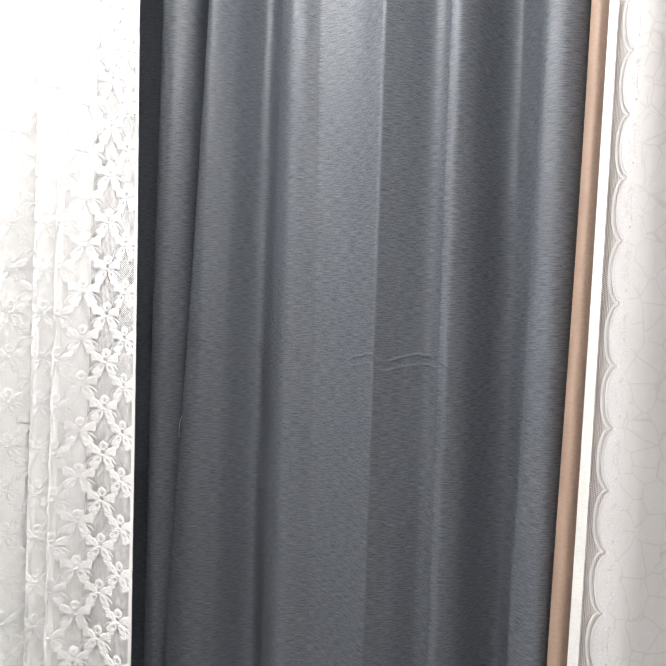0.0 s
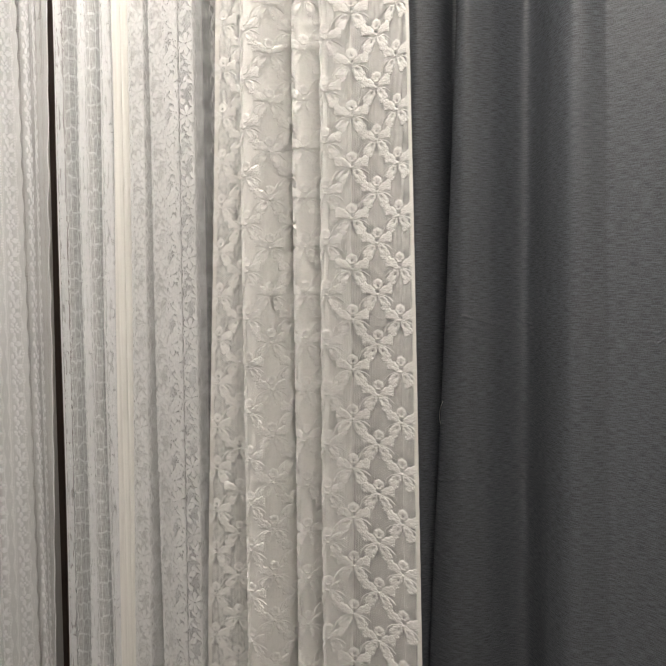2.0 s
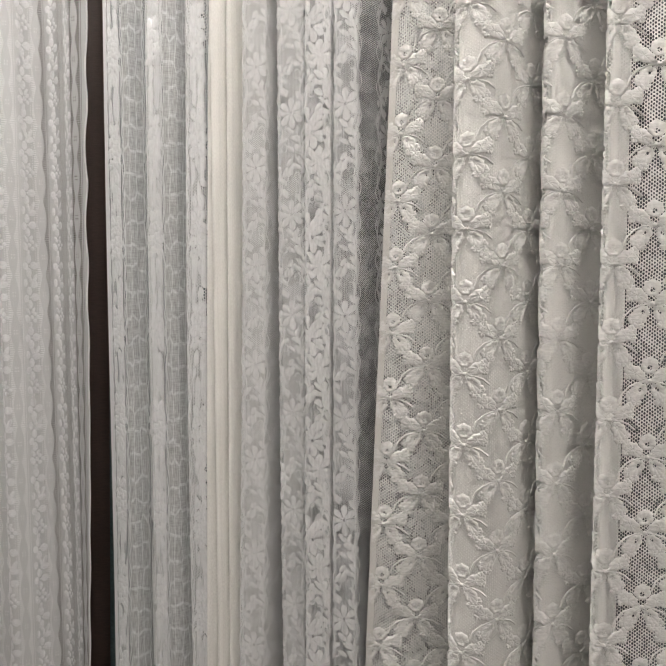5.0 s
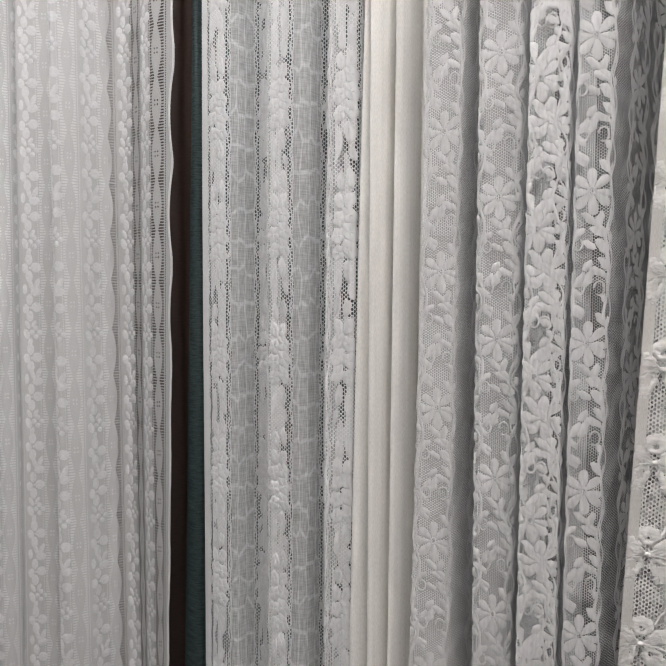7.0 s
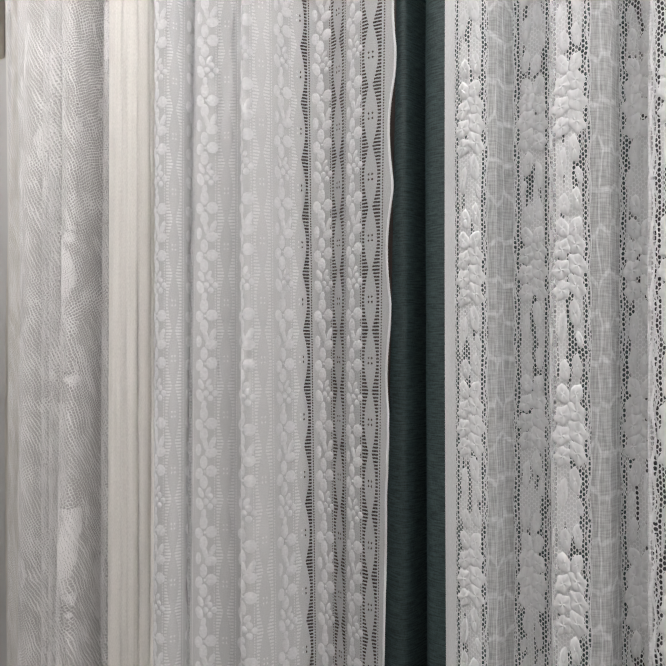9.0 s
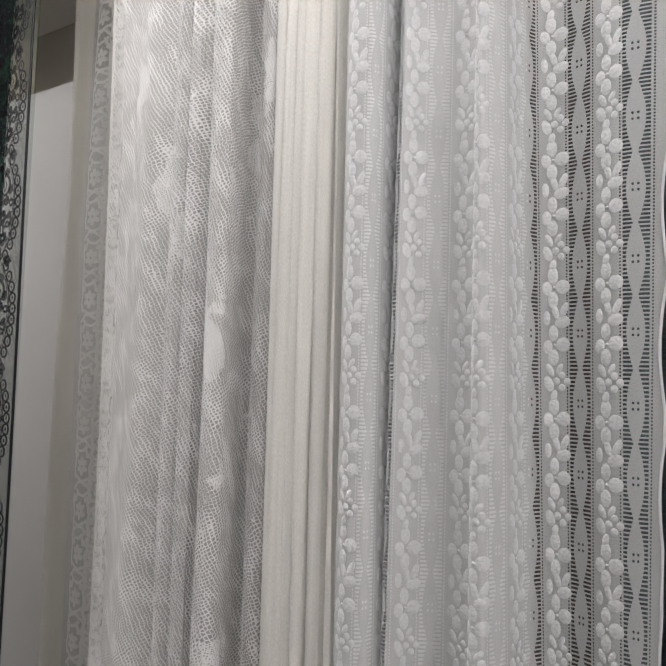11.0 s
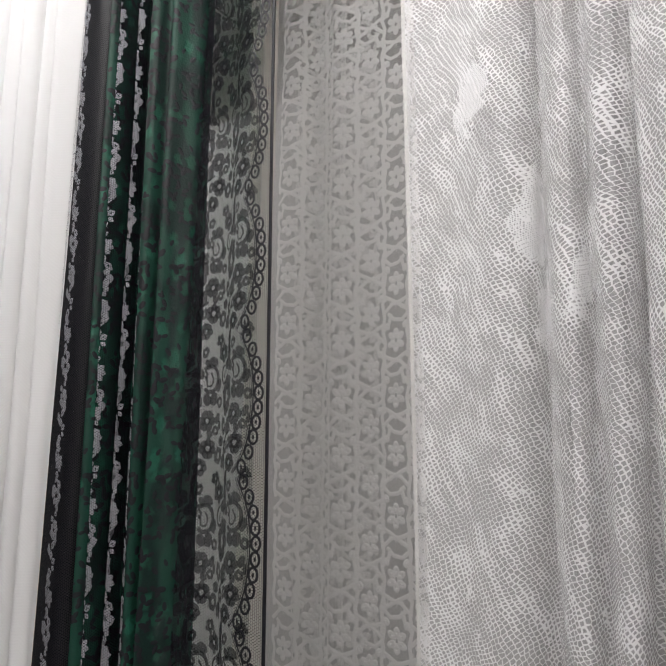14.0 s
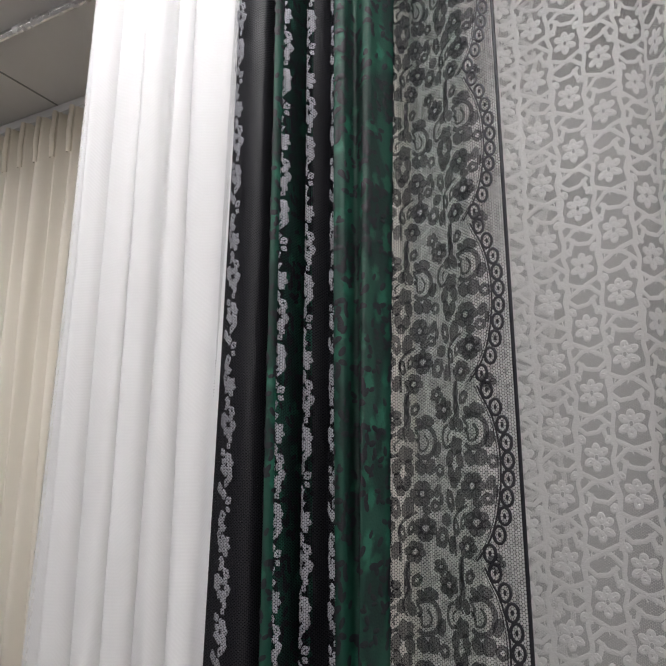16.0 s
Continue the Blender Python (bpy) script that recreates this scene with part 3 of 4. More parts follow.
# grey blackout curtain on the rear rail
d = Drape([(0.19, .26), (0.150, .25), (0.136, .2, .012), (.117, .178), (.097, .182), (.083, .196, .012, 1), (.078, .236), (.05, .262), (.03, .25), (.010, .2), (-.010, .178), (-.024, .182, 0, 1), (-.03, .215), (-.058, .234), (-.09, .206), (-.115, .18, -.003, 1), (-.165, .199), (-.217, .206, -.02, 1), (-.255, .186, -.01), (-.295, .215), (-.35, .266), (-.385, .215, .01), (-.412, .187, .02), (-.438, .19, .045), (-.450, .208, .045, 1), (-.447, .245, .02), (-.46, .25), (-.468, .215, .01), (-.49, .190), (-.516, .198), (-.530, .232), (-.540, .262), (-.62, .268), (-.76, .27)], top=2.372, seed=3)
t = thing("curtain", "blue-grey blackout curtain of slubbed cloth in deep folds", "curtain", HANG)
under(t, "cloth", d.mesh("cloth"), slub("grey_slub", (0.087, 0.095, 0.109), 0.45, 1.65, ((1.418, 0.8, 0.0035), (1.19, 0.6, 0.0035), (1.405, 0.5, 0.003))))
th = thing("loose_thread", "short pale loose thread clinging to grey cloth", "thread")
tz = np.linspace(0, 1, 14)
tu = d.u_at(-0.440) + 0.004 * np.sin(tz * 4)
under(th, "strand", tube("strand", d.at(tu, 1.27 + tz * 0.035, 0.002), 0.0003, 5), YARN)

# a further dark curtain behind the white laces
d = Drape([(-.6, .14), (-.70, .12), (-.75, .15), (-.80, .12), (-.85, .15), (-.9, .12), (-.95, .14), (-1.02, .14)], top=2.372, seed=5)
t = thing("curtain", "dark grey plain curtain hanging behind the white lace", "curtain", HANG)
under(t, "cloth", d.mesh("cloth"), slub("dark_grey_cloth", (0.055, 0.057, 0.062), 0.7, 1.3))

# pinkish brown curtain rolled at its edge
d = Drape([(.3, .24), (.2, .22), (.167, .2, .019), (.165, .178, .019), (.15, .162, .019), (.137, .178, .019), (.138, .22, .019)], top=2.372, seed=6, sway=0.002)
t = thing("curtain", "pinkish brown suede curtain with a rolled edge", "curtain", HANG)
under(t, "cloth", d.mesh("cloth", dz=0.012), thread_cloth("pink_suede", (0.36, 0.255, 0.195), 0.02, 0.03, 0.5, 260.0, 0.25))

# white cotton curtain with a scalloped border
d = Drape([(.163, .14, .019), (.184, .138, .013), (.22, .132), (.27, .15), (.32, .13), (.38, .16), (.45, .13)][::-1], top=2.36, seed=7)
t = thing("curtain", "white cotton curtain with scalloped lace border and woven edge", "curtain", HANG)
W = d.wide
Z = np.linspace(d.low, d.top, 600)
body = d.mesh("cloth", u0=0.0, u1=W - 0.031)
under(t, "cloth", body, scallop_cloth("stitched_cotton", (0.58, 0.57, 0.56)))
under(t, "net_strip", d.mesh("net_strip", u0=W - 0.034, u1=W - 0.010), hex_cloth("border_net", WHITE, 0.0017, 1.1, -0.7, 0.3))
hem_strip(t, d, W - 0.011, W, thread_cloth("woven_edge", (0.74, 0.74, 0.70), 0.1, 0, 0.5, 500.0, 0.2, 0.25), "woven_edge", 0.002)
sc = [ring(-0.0285, 0, 0.011, 0.034, 0.0030, 0.0012, -90, 90, 24), ring(-0.033, 0, 0.0105, 0.031, 0.0022, 0.001, -80, 80, 20), puff(-0.033, 0, 0.0125, 0.033, 0, 0.0003, 3, 0.0, 0, 20)]
sc += [ring(-0.041, 0.004, 0.004, 0.020, 0.0016, 0.0012, -70, 70), blob(-0.036, 0.019, 0.0022, 0.0045, 0.4, 0.0010), blob(-0.037, -0.020, 0.0014, 0.0018, 0, 0.0012), ring(-0.055, 0.012, 0.010, 0.019, 0.0010, 0.0005, 20, 330, 22), ring(-0.058, -0.020, 0.009, 0.017, 0.0010, 0.0005, 60, 400, 22), ring(-0.076, 0.004, 0.010, 0.020, 0.0010, 0.0005, 0, 330, 22)]
sc = joined(sc)
under(t, "scallop_embroidery", sewn("scallop_embroidery", d, sc, lattice(W, 1, W + 0.5, 0.1, 0.068, d.low, d.top), u_max=W - 0.0001), thread_cloth("scallop_yarn", (0.60, 0.59, 0.58), 0.1, 0, 0.5, 500.0, 0.3), "raised scalloped embroidery", "stuff")

# white lace with raised flowers
d = Drape([(-.392, .026, -.023), (-.45, .03), (-.49, .012), (-.511, -.004), (-.517, .012), (-.507, .04), (-.518, .058), (-.538, .03), (-.556, .006), (-.566, .006), (-.571, .03), (-.563, .045), (-.572, .05), (-.588, .01), (-.605, -.018), (-.632, -.023), (-.642, -.005), (-.63, .03), (-.645, .045, .02), (-.67, .02, .03), (-.70, .005, .039), (-.721, 0, .039)], seed=8)
t = thing("lace_curtain", "white lace curtain with rows of raised padded flowers", "curtain", HANG)
FU, FDU, FZ, FDZ = 0.0235, 0.0335, 1.490, 0.0640
under(t, "cloth", d.mesh("cloth"), flower_net("flower_lace_net", (0.88, 0.875, 0.855), FU, FDU, FZ, FDZ))
fl = [puff(0, .0132, .0070, .0074, 1.57, .0010, 7, .08, .28, 22, .35), puff(.0122, .0072, .0098, .0056, .52, .0012, 8, .10, .0, 24), puff(-.0122, .0062, .0098, .0056, math.pi - .42, .0012, 8, .10, .0, 24, 0, 1.0),
      puff(-.0088, -.0094, .0092, .0062, math.pi + .90, .0012, 8, .10, .20, 24, .5, .5), puff(.0098, -.0096, .0096, .0064, -.84, .0012, 8, .10, .20, 24, .5),
      puff(.0180, .0115, .0040, .0052, .4, .0011, 6, .12), puff(.0185, .0050, .0034, .0036, .2, .0009, 5, .12), puff(-.0180, .0098, .0040, .0052, 2.7, .0011, 6, .12), puff(-.0185, .0035, .0034, .0036, 2.9, .0009, 5, .12), puff(.0158, -.0125, .0042, .0046, 0, .0010, 6, .12), puff(.0105, -.0172, .0044, .0036, 0, .0010, 6, .12), puff(-.0145, -.0130, .0042, .0042, 0, .0010, 6, .12), puff(-.0088, -.0172, .0044, .0034, 0, .0010, 6, .12)]
for a, ln in ((22, .012), (44, .010), (140, .010), (160, .012), (-28, .011), (-62, .010), (-115, .010), (-150, .011), (8, .009), (172, .009)):
    c, e = math.cos(radians(a)), math.sin(radians(a))
    fl.append(ribbon([(.0012 * c, .0012 * e), (.5 * ln * c, .5 * ln * e), (ln * c, ln * e)], .0011, .0013))
fl.append(ribbon([(.002, 0), (.009, -.0012), (.0165, -.0042), (.0225, -.0098), (.0255, -.0175)], .0017, .0014))
fl.append(ribbon([(-.002, 0), (-.009, -.0010), (-.0165, -.0036), (-.0225, -.0085)], .0017, .0014))
fl.append(blob(0, .0002, .0026, .0020, 0, .0017, 10))
under(t, "flower_embroidery", sewn("flower_embroidery", d, joined(fl), lattice(FU, FDU, d.wide, FZ, FDZ, d.low, d.top), lift=0.0001), thread_cloth("flower_yarn", (0.86, 0.855, 0.84), 0.15, 0, 0.5, 520.0, 0.30, 0.4), "raised white padded flowers", "stuff")
LINING = voile("white_lining", (0.88, 0.875, 0.86), 0.97, 0.2)
under(t, "lining", d.mesh("lining", u0=0.121, u1=d.wide - 0.105, h=-0.003), LINING, "plain white voile lining")
hem_strip(t, d, 0.0, 0.005, YARN, "hem")
hem_strip(t, d, d.wide - 0.007, d.wide, voile("lace_selvage", WHITE, 0.85), "selvage")

# fine white lace with leaves and vines
d = Drape([(-.66, .10), (-.72, .075), (-.738, .02), (-.744, -.010, 0, 1), (-.766, -.018, 0, 1), (-.762, .025), (-.768, .025), (-.771, -.016, 0, 1), (-.797, -.022, 0, 1), (-.792, .03), (-.803, .03), (-.806, -.010, 0, 1), (-.834, -.016, -.012, 1), (-.837, .02), (-.846, .02), (-.850, -.020, .01, 1), (-.876, -.028, .013, 1), (-.874, .01), (-.885, .03)], seed=9)
t = thing("lace_curtain", "fine white lace curtain with flat flowers and twisting vines", "curtain", HANG)
under(t, "cloth", d.mesh("cloth"), hex_cloth("vine_lace_net", COOL, 0.0015, 1.15, -0.85, 0.3, 0.25, 0.45))
P = 0.104
rv = random.Random(9)
vi = []
for k, a in enumerate((90, 42, -6, -50, -95, -142, 188, 136)):
    ln = (.0125, .0115, .0100, .0125, .0135, .0120, .0100, .0120)[k]
    vi.append(petal(a, ln, ln * .54, .0024, .0005, 2, .10, fan=.35, n=16))
vi.append(ring(0, 0, .0019, .0026, .0012, .0008, 0, 360, 10))
for s in (-1, 1):  # vines that frame the open windows, with small leaves and curls
    vi.append(ribbon(wave(s * .0128, .0030, 2, P, 1.0 * s, 40), .0020, .0007))
    vi.append(ribbon(wave(s * .0150, .0034, 3, P, 2.6 * s, 40), .0013, .0008))
    for k in range(7):
        vi.append(blob(s * (.0125 + rv.uniform(-.0035, .0035)), -.046 + k * .0153, .0022, rv.uniform(.0035, .0055), rv.uniform(-.7, .7), .0006, 10, 5, .12))
    vi.append(ring(s * .0065, .038, .0034, .0048, .0014, .0008, 0, 300))
    vi.append(ring(s * .0080, -.036, .0030, .0042, .0013, .0008, 90, 400))
for k in range(18):
    y = rv.choice((-1, 1)) * rv.uniform(.017, .051)
    vi.append(blob(rv.uniform(-.010, .010), y, .0026, rv.uniform(.0045, .0075), rv.uniform(-1.2, 1.2), .0005, 12, 5, .14))
spots = []
for x, z0 in ((-.69, 1.46), (-.705, 1.50), (-.722, 1.45), (-.735, 1.49), (-.757, 1.515), (-.784, 1.461), (-.822, 1.515), (-.863, 1.461)):
    spots += lattice(d.u_at(x), 1, d.u_at(x) + .5, z0, P, d.low + .05, d.top - .05)
for x, z0 in ((-.790, 1.49), (-.8045, 1.44), (-.842, 1.47), (-.880, 1.5)):
    spots += lattice(d.u_at(x), 1, d.u_at(x) + .5, z0, P, d.low + .05, d.top - .05)
under(t, "vine_embroidery", sewn("vine_embroidery", d, joined(vi), spots, lift=0.0002), voile("vine_gauze", (0.84, 0.845, 0.85), 0.80, 0.3, 500.0), "flat white flowers and vines", "stuff")

under(t, "lining", d.mesh("lining", u0=d.u_at(-.8045), u1=d.wide, h=-0.003), voile("thin_lining", (0.80, 0.805, 0.81), 0.55, 0.3), "thin white voile lining")

# plain cream sheer
d = Drape([(-.868, .06), (-.878, .02), (-.884, -.006), (-.890, .004), (-.894, -.012), (-.904, -.02), (-.908, .0), (-.911, -.014), (-.925, -.019), (-.927, .0), (-.929, -.011), (-.937, -.014, .02), (-.941, .01), (-.938, .05)], seed=10)
t = thing("sheer_curtain", "plain cream sheer curtain in narrow soft folds", "curtain", HANG)
under(t, "cloth", d.mesh("cloth"), voile("cream_voile", (0.84, 0.83, 0.80), 0.93, 0.2, 1400, 0.2))

# puckered white lace
d = Drape([(-.925, .04), (-.940, .02), (-.944, -.012, 0, 1), (-.966, -.016, 0, 1), (-.968, .010), (-.974, .012), (-.989, .008), (-.993, -.008), (-1.006, -.016), (-1.028, -.018, 0, 1), (-1.032, .008), (-1.045, .012), (-1.066, .008), (-1.072, -.008, 0, 1), (-1.09, -.016), (-1.112, -.010)], sway=0.0022, seed=11)
t = thing("lace_curtain", "puckered white lace curtain with gathered bands and net strips", "curtain", HANG)
middles = [d.u_at(x) for x in (-1.091, -1.052, -1.0165, -.981, -.955)]
under(t, "cloth", d.mesh("cloth", dz=0.015), ruche_cloth("ruched_lace", COOL, middles))
P = 0.112
ru = []
for k, (w, y) in enumerate(((.0088, .014), (.0100, .0), (.0090, -.014))):
    for s in (-1, 1):
        ru.append(puff(s * w * .52, y + .0014 * s, w * .58, .0078 + .0008 * s, .35 * s, .0008, 5, .16, 0, 20, 0, 1.3 * k + s))
ru += [puff(s * .0042, .027, .0042, .0072, -.25 * s, .0010, 5, .08, 0, 14) for s in (-1, 1)]
ru += [puff(.0035, -.031, .0036, .0095, .1, .0010, 5, .08, 0, 14), puff(-.0045, -.040, .0030, .0105, -.08, .0009, 5, .1, 0, 14), puff(.0050, .046, .0030, .0085, .1, .0009, 5, .1, 0, 14), puff(-.0030, .043, .0036, .0075, .1, .0010, 5, .1, 0, 14), puff(.0065, -.049, .0022, .0060, .2, .0007, 5, .1, 0, 12)]
for s in (-1, 1):
    ru.append(ribbon(wave(s * .0118, .0009, 5, P, s, 40), .0011, .0006))
    ru.append(ribbon(wave(s * .0132, .0006, 3, P, 2 * s, 30), .0008, .0006))
spots = []
for m_ in middles:
    spots += [(m_, z + rv.uniform(-.004, .004), rv.choice((-1, 1))) for _, z, _ in lattice(m_, 1, m_ + .5, 1.497, P, d.low + .06, d.top - .06)]
under(t, "gauze_embroidery", sewn("gauze_embroidery", d, joined(ru), spots, lift=0.0004), voile("puffed_gauze", COOL, 0.88, 0.3, 420.0), "puffed white gauze blossoms", "stuff")
hem_strip(t, d, d.wide - 0.011, d.wide, voile("lace_edge", COOL, 0.9), "hem")

# teal and brown curtains on the rear rail
d = Drape([(-1.0, .1), (-1.06, .08), (-1.1, .06), (-1.14, .055), (-1.165, .06), (-1.175, .095), (-1.183, .095), (-1.19, .065), (-1.208, .07, .02), (-1.212, .09), (-1.205, .12)], top=2.372, seed=12)
t = thing("curtain", "dark teal linen curtain in round folds", "curtain", HANG)
under(t, "cloth", d.mesh("cloth"), slub("teal_linen", (0.050, 0.080, 0.083), 0.4, 1.6, (), 75.0, 750.0))
d = Drape([(-1.19, .125), (-1.215, .105), (-1.24, .1), (-1.27, .12), (-1.3, .1), (-1.36, .12)], top=2.372, seed=13)
t = thing("curtain", "dark brown plain curtain hanging behind the lace", "curtain", HANG)
under(t, "cloth", d.mesh("cloth"), slub("brown_cloth", (0.06, 0.036, 0.028), 0.75, 1.25))

# white curtain with padded bead columns and ladder bands
d = Drape([(-1.171, .006, .022), (-1.19, .003), (-1.208, .006), (-1.232, .014, -.01), (-1.250, .014, -.015), (-1.261, .0, -.015), (-1.270, -.028, -.015), (-1.281, -.048, -.015), (-1.289, -.046), (-1.296, -.024), (-1.312, -.02), (-1.333, -.032), (-1.348, -.044), (-1.358, -.043, .018), (-1.362, -.025), (-1.355, -.01), (-1.362, -.015), (-1.37, -.054), (-1.385, -.06), (-1.399, -.049), (-1.402, -.02), (-1.39, .03)], seed=14, edge=lambda z: 0.0045 * np.abs(np.sin(z * math.pi / 0.105)) + 0.002 * np.sin(z * 9) - 0.003)
t = thing("lace_curtain", "white curtain with padded bead columns, ladder bands and scalloped edge", "curtain", HANG)
under(t, "cloth", d.mesh("cloth", dz=0.012), ladder_cloth("ladder_voile", COOL))
P = 0.1
H8 = 0.00055
be = [blob(-.005 + .0040 * math.cos(k * math.pi / 2), .05 + .0046 * math.sin(k * math.pi / 2), .0027, .0030, 0, H8, 12) for k in range(4)]
for bx, by, rx, ry, rot in ((-.0045, .048, .0030, .0056, .3), (-.0010, .039, .0022, .0042, -.2), (-.0010, .031, .0034, .0060, 0), (.0058, .022, .0048, .0051, 0), (-.0050, .021, .0033, .0050, .1), (-.0010, .012, .0034, .0060, 0), (.0065, .004, .0024, .0062, -.4), (.0005, .003, .0021, .0060, .25), (.0055, -.005, .0052, .0042, .3), (-.0055, -.002, .0023, .0052, 0), (-.0010, -.0135, .0031, .0058, 0), (.0058, -.022, .0047, .0050, 0), (-.0050, -.024, .0031, .0050, -.1), (-.0010, -.032, .0034, .0058, 0), (.0030, -.0405, .0019, .0042, -.5), (-.0035, -.0415, .0021, .0048, .4)):
    be.append(blob(-bx * 1.05, by, rx * 1.12, ry * 1.08, -rot, H8, 14))
be += [blob(.0002, y, .0012, .0013, 0, H8, 8) for y in (.0215, -.0225)]
under(t, "bead_embroidery", sewn("bead_embroidery", d, joined(be), lattice(0.037, 0.04, d.wide, 1.448, P, d.low, d.top, 0.0, False), lift=0.0003), thread_cloth("bead_yarn", (0.74, 0.745, 0.755), 0.12, 0, 0.5, 420.0, 0.3), "padded white beads and small flowers", "stuff")
under(t, "lining", d.mesh("lining", u0=d.u_at(-1.2595), u1=d.wide, h=-0.003), voile("cool_lining", (0.83, 0.835, 0.84), 0.92, 0.2), "plain white voile lining")
zz = np.linspace(d.low, d.top, 400)
under(t, "edge_cord", tube("edge_cord", d.at(d.edge(zz) + 0.0005, zz, 0.001), 0.0011, 6), YARN_COOL, "white stitched scalloped edge")

# plain white voile
d = Drape([(-1.39, .04), (-1.40, -.01), (-1.404, -.050, -.02, 1), (-1.4115, -.046, 0, 1), (-1.4130, -.039, -.01), (-1.4145, -.046, 0, 1), (-1.4270, -.049, 0, 1), (-1.4280, -.043), (-1.4292, -.050, 0, 1), (-1.4378, -.052, 0, 1), (-1.4388, -.044), (-1.4400, -.047, 0, 1), (-1.4492, -.049, 0, 1), (-1.4500, -.045), (-1.4510, -.050, 0, 1), (-1.4592, -.053, 0, 1), (-1.4602, -.047), (-1.4612, -.052, 0, 1), (-1.469, -.05, -.012, 1), (-1.475, -.03), (-1.47, 0), (-1.48, .04)], seed=15, sway=0.0025)
t = thing("sheer_curtain", "plain white voile curtain in narrow upright folds", "curtain", HANG)
under(t, "cloth", d.mesh("cloth"), voile("white_voile", (0.85, 0.835, 0.80), 0.92, 0.25, 1500, 0.15))

# white knotted net with leaves
d = Drape([(-1.47, .03), (-1.474, -.02), (-1.476, -.045), (-1.488, -.045), (-1.502, -.034), (-1.512, -.015), (-1.52, -.025), (-1.512, -.05), (-1.508, -.068), (-1.525, -.07), (-1.545, -.05), (-1.551, -.03, .02), (-1.557, -.048, .02), (-1.568, -.055), (-1.578, -.035), (-1.583, -.03), (-1.59, -.046), (-1.604, -.04), (-1.617, -.012), (-1.626, -.022, .015), (-1.65, -.034), (-1.69, -.018), (-1.725, -.014, -.015)], seed=16, sway=0.002)
t = thing("net_curtain", "white knotted net curtain with large leaves of finer mesh", "curtain", HANG)
under(t, "cloth", d.mesh("cloth"), crochet_cloth("knotted_net", (0.84, 0.835, 0.835)))
# Added pale sheet: evens out the light seen through the net's holes.
under(t, "lining", d.mesh("lining", u0=0.02, u1=d.wide - 0.004, h=-0.012), voile("net_fill_sheet", (0.70, 0.695, 0.69), 0.62, 0.3), "thin white voile sheet added behind the net to even the light in its holes")
hem_strip(t, d, d.wide - 0.003, d.wide, voile("net_hem", WHITE, 0.8), "hem", 0.001)

# cream cutwork lace on the rear rail
d = Drape([(-1.685, .16), (-1.70, .172), (-1.715, .180), (-1.735, .150), (-1.76, .18), (-1.79, .162), (-1.82, .168), (-1.88, .172), (-1.915, .16), (-1.93, .18), (-1.96, .19), (-1.985, .175), (-2.02, .18), (-2.04, .165), (-2.065, .18)], top=2.372, seed=17, sway=0.003)
t = thing("lace_curtain", "cream cutwork lace curtain with clover flowers and crossing bands", "curtain", HANG)
under(t, "cloth", d.mesh("cloth"), hex_cloth("cutwork_ground", (0.78, 0.77, 0.75), 0.0017, 1.2, -0.75, 0.4, 0.4))
P = 0.0640
cu = [puff(.0076 * math.cos(radians(a)), .0084 * math.sin(radians(a)), .0056, .0043, radians(a), .0005, 2, .05, 0, 12) for a in (90, 36, -30, -90, 208, 143)]
cu += [ring(0, 0, .0021, .0030, .0011, .0008)]
for q in ([(-.017, .024), (-.0185, .010), (-.0150, -.002), (-.0172, -.016), (-.0150, -.028)], [(.0150, .036), (.0185, .024), (.0155, .010), (.0185, -.006), (.0160, -.020)], [(-.019, -.0160), (-.006, -.0215), (.006, -.0235), (.019, -.0350)], [(-.019, -.0330), (-.008, -.0265), (.004, -.0200), (.019, -.0125)], [(-.012, .0315), (-.003, .0240), (.008, .0225), (.017, .0300)], [(-.0172, .012), (-.010, .020), (-.007, .031)]):
    t_ = np.linspace(0, len(q) - 1, 13)
    q = np.array(q)
    cu.append(ribbon(np.c_[np.interp(t_, range(len(q)), q[:, 0]), np.interp(t_, range(len(q)), q[:, 1])], .0046, .0005))
for k in range(4):
    cu.append(ribbon([(-.013 + k * .0065, -.0310 + k * .0015), (-.010 + k * .0065, -.0180 - k * .001)], .0011, .0005))
cu += [puff(.0128, .0175, .0038, .0054, -.5, .0005, 2, .05, 0, 10), puff(-.0125, .0165, .0034, .0050, .5, .0005, 2, .05, 0, 10)]
rb = random.Random(12)
under(t, "cutwork", sewn("cutwork", d, joined(cu), [(a, b + rb.uniform(-.002, .002), c) for a, b, c in lattice(0.02, 0.035, d.wide - 0.06, 1.608, P, d.low, d.top, 0.5, True)], lift=0.0002), thread_cloth("cutwork_cotton", (0.86, 0.85, 0.835), 0.4), "cream cut cotton flowers and bands", "stuff")
under(t, "rear_layer", sewn("rear_layer", d, joined(cu), [(a + .014, b + .021, -c) for a, b, c in lattice(d.u_at(-1.875), 0.035, d.wide - 0.09, 1.608, P, d.low + .05, d.top - .24, 0.5, True)], lift=-0.016), bpy.data.materials["cutwork_cotton"], "second layer of the same cutwork behind", "stuff")
hem_strip(t, d, d.wide - 0.055, d.wide, voile("cutwork_edge", CREAM, 0.8, 0.4), "border", 0.0004)

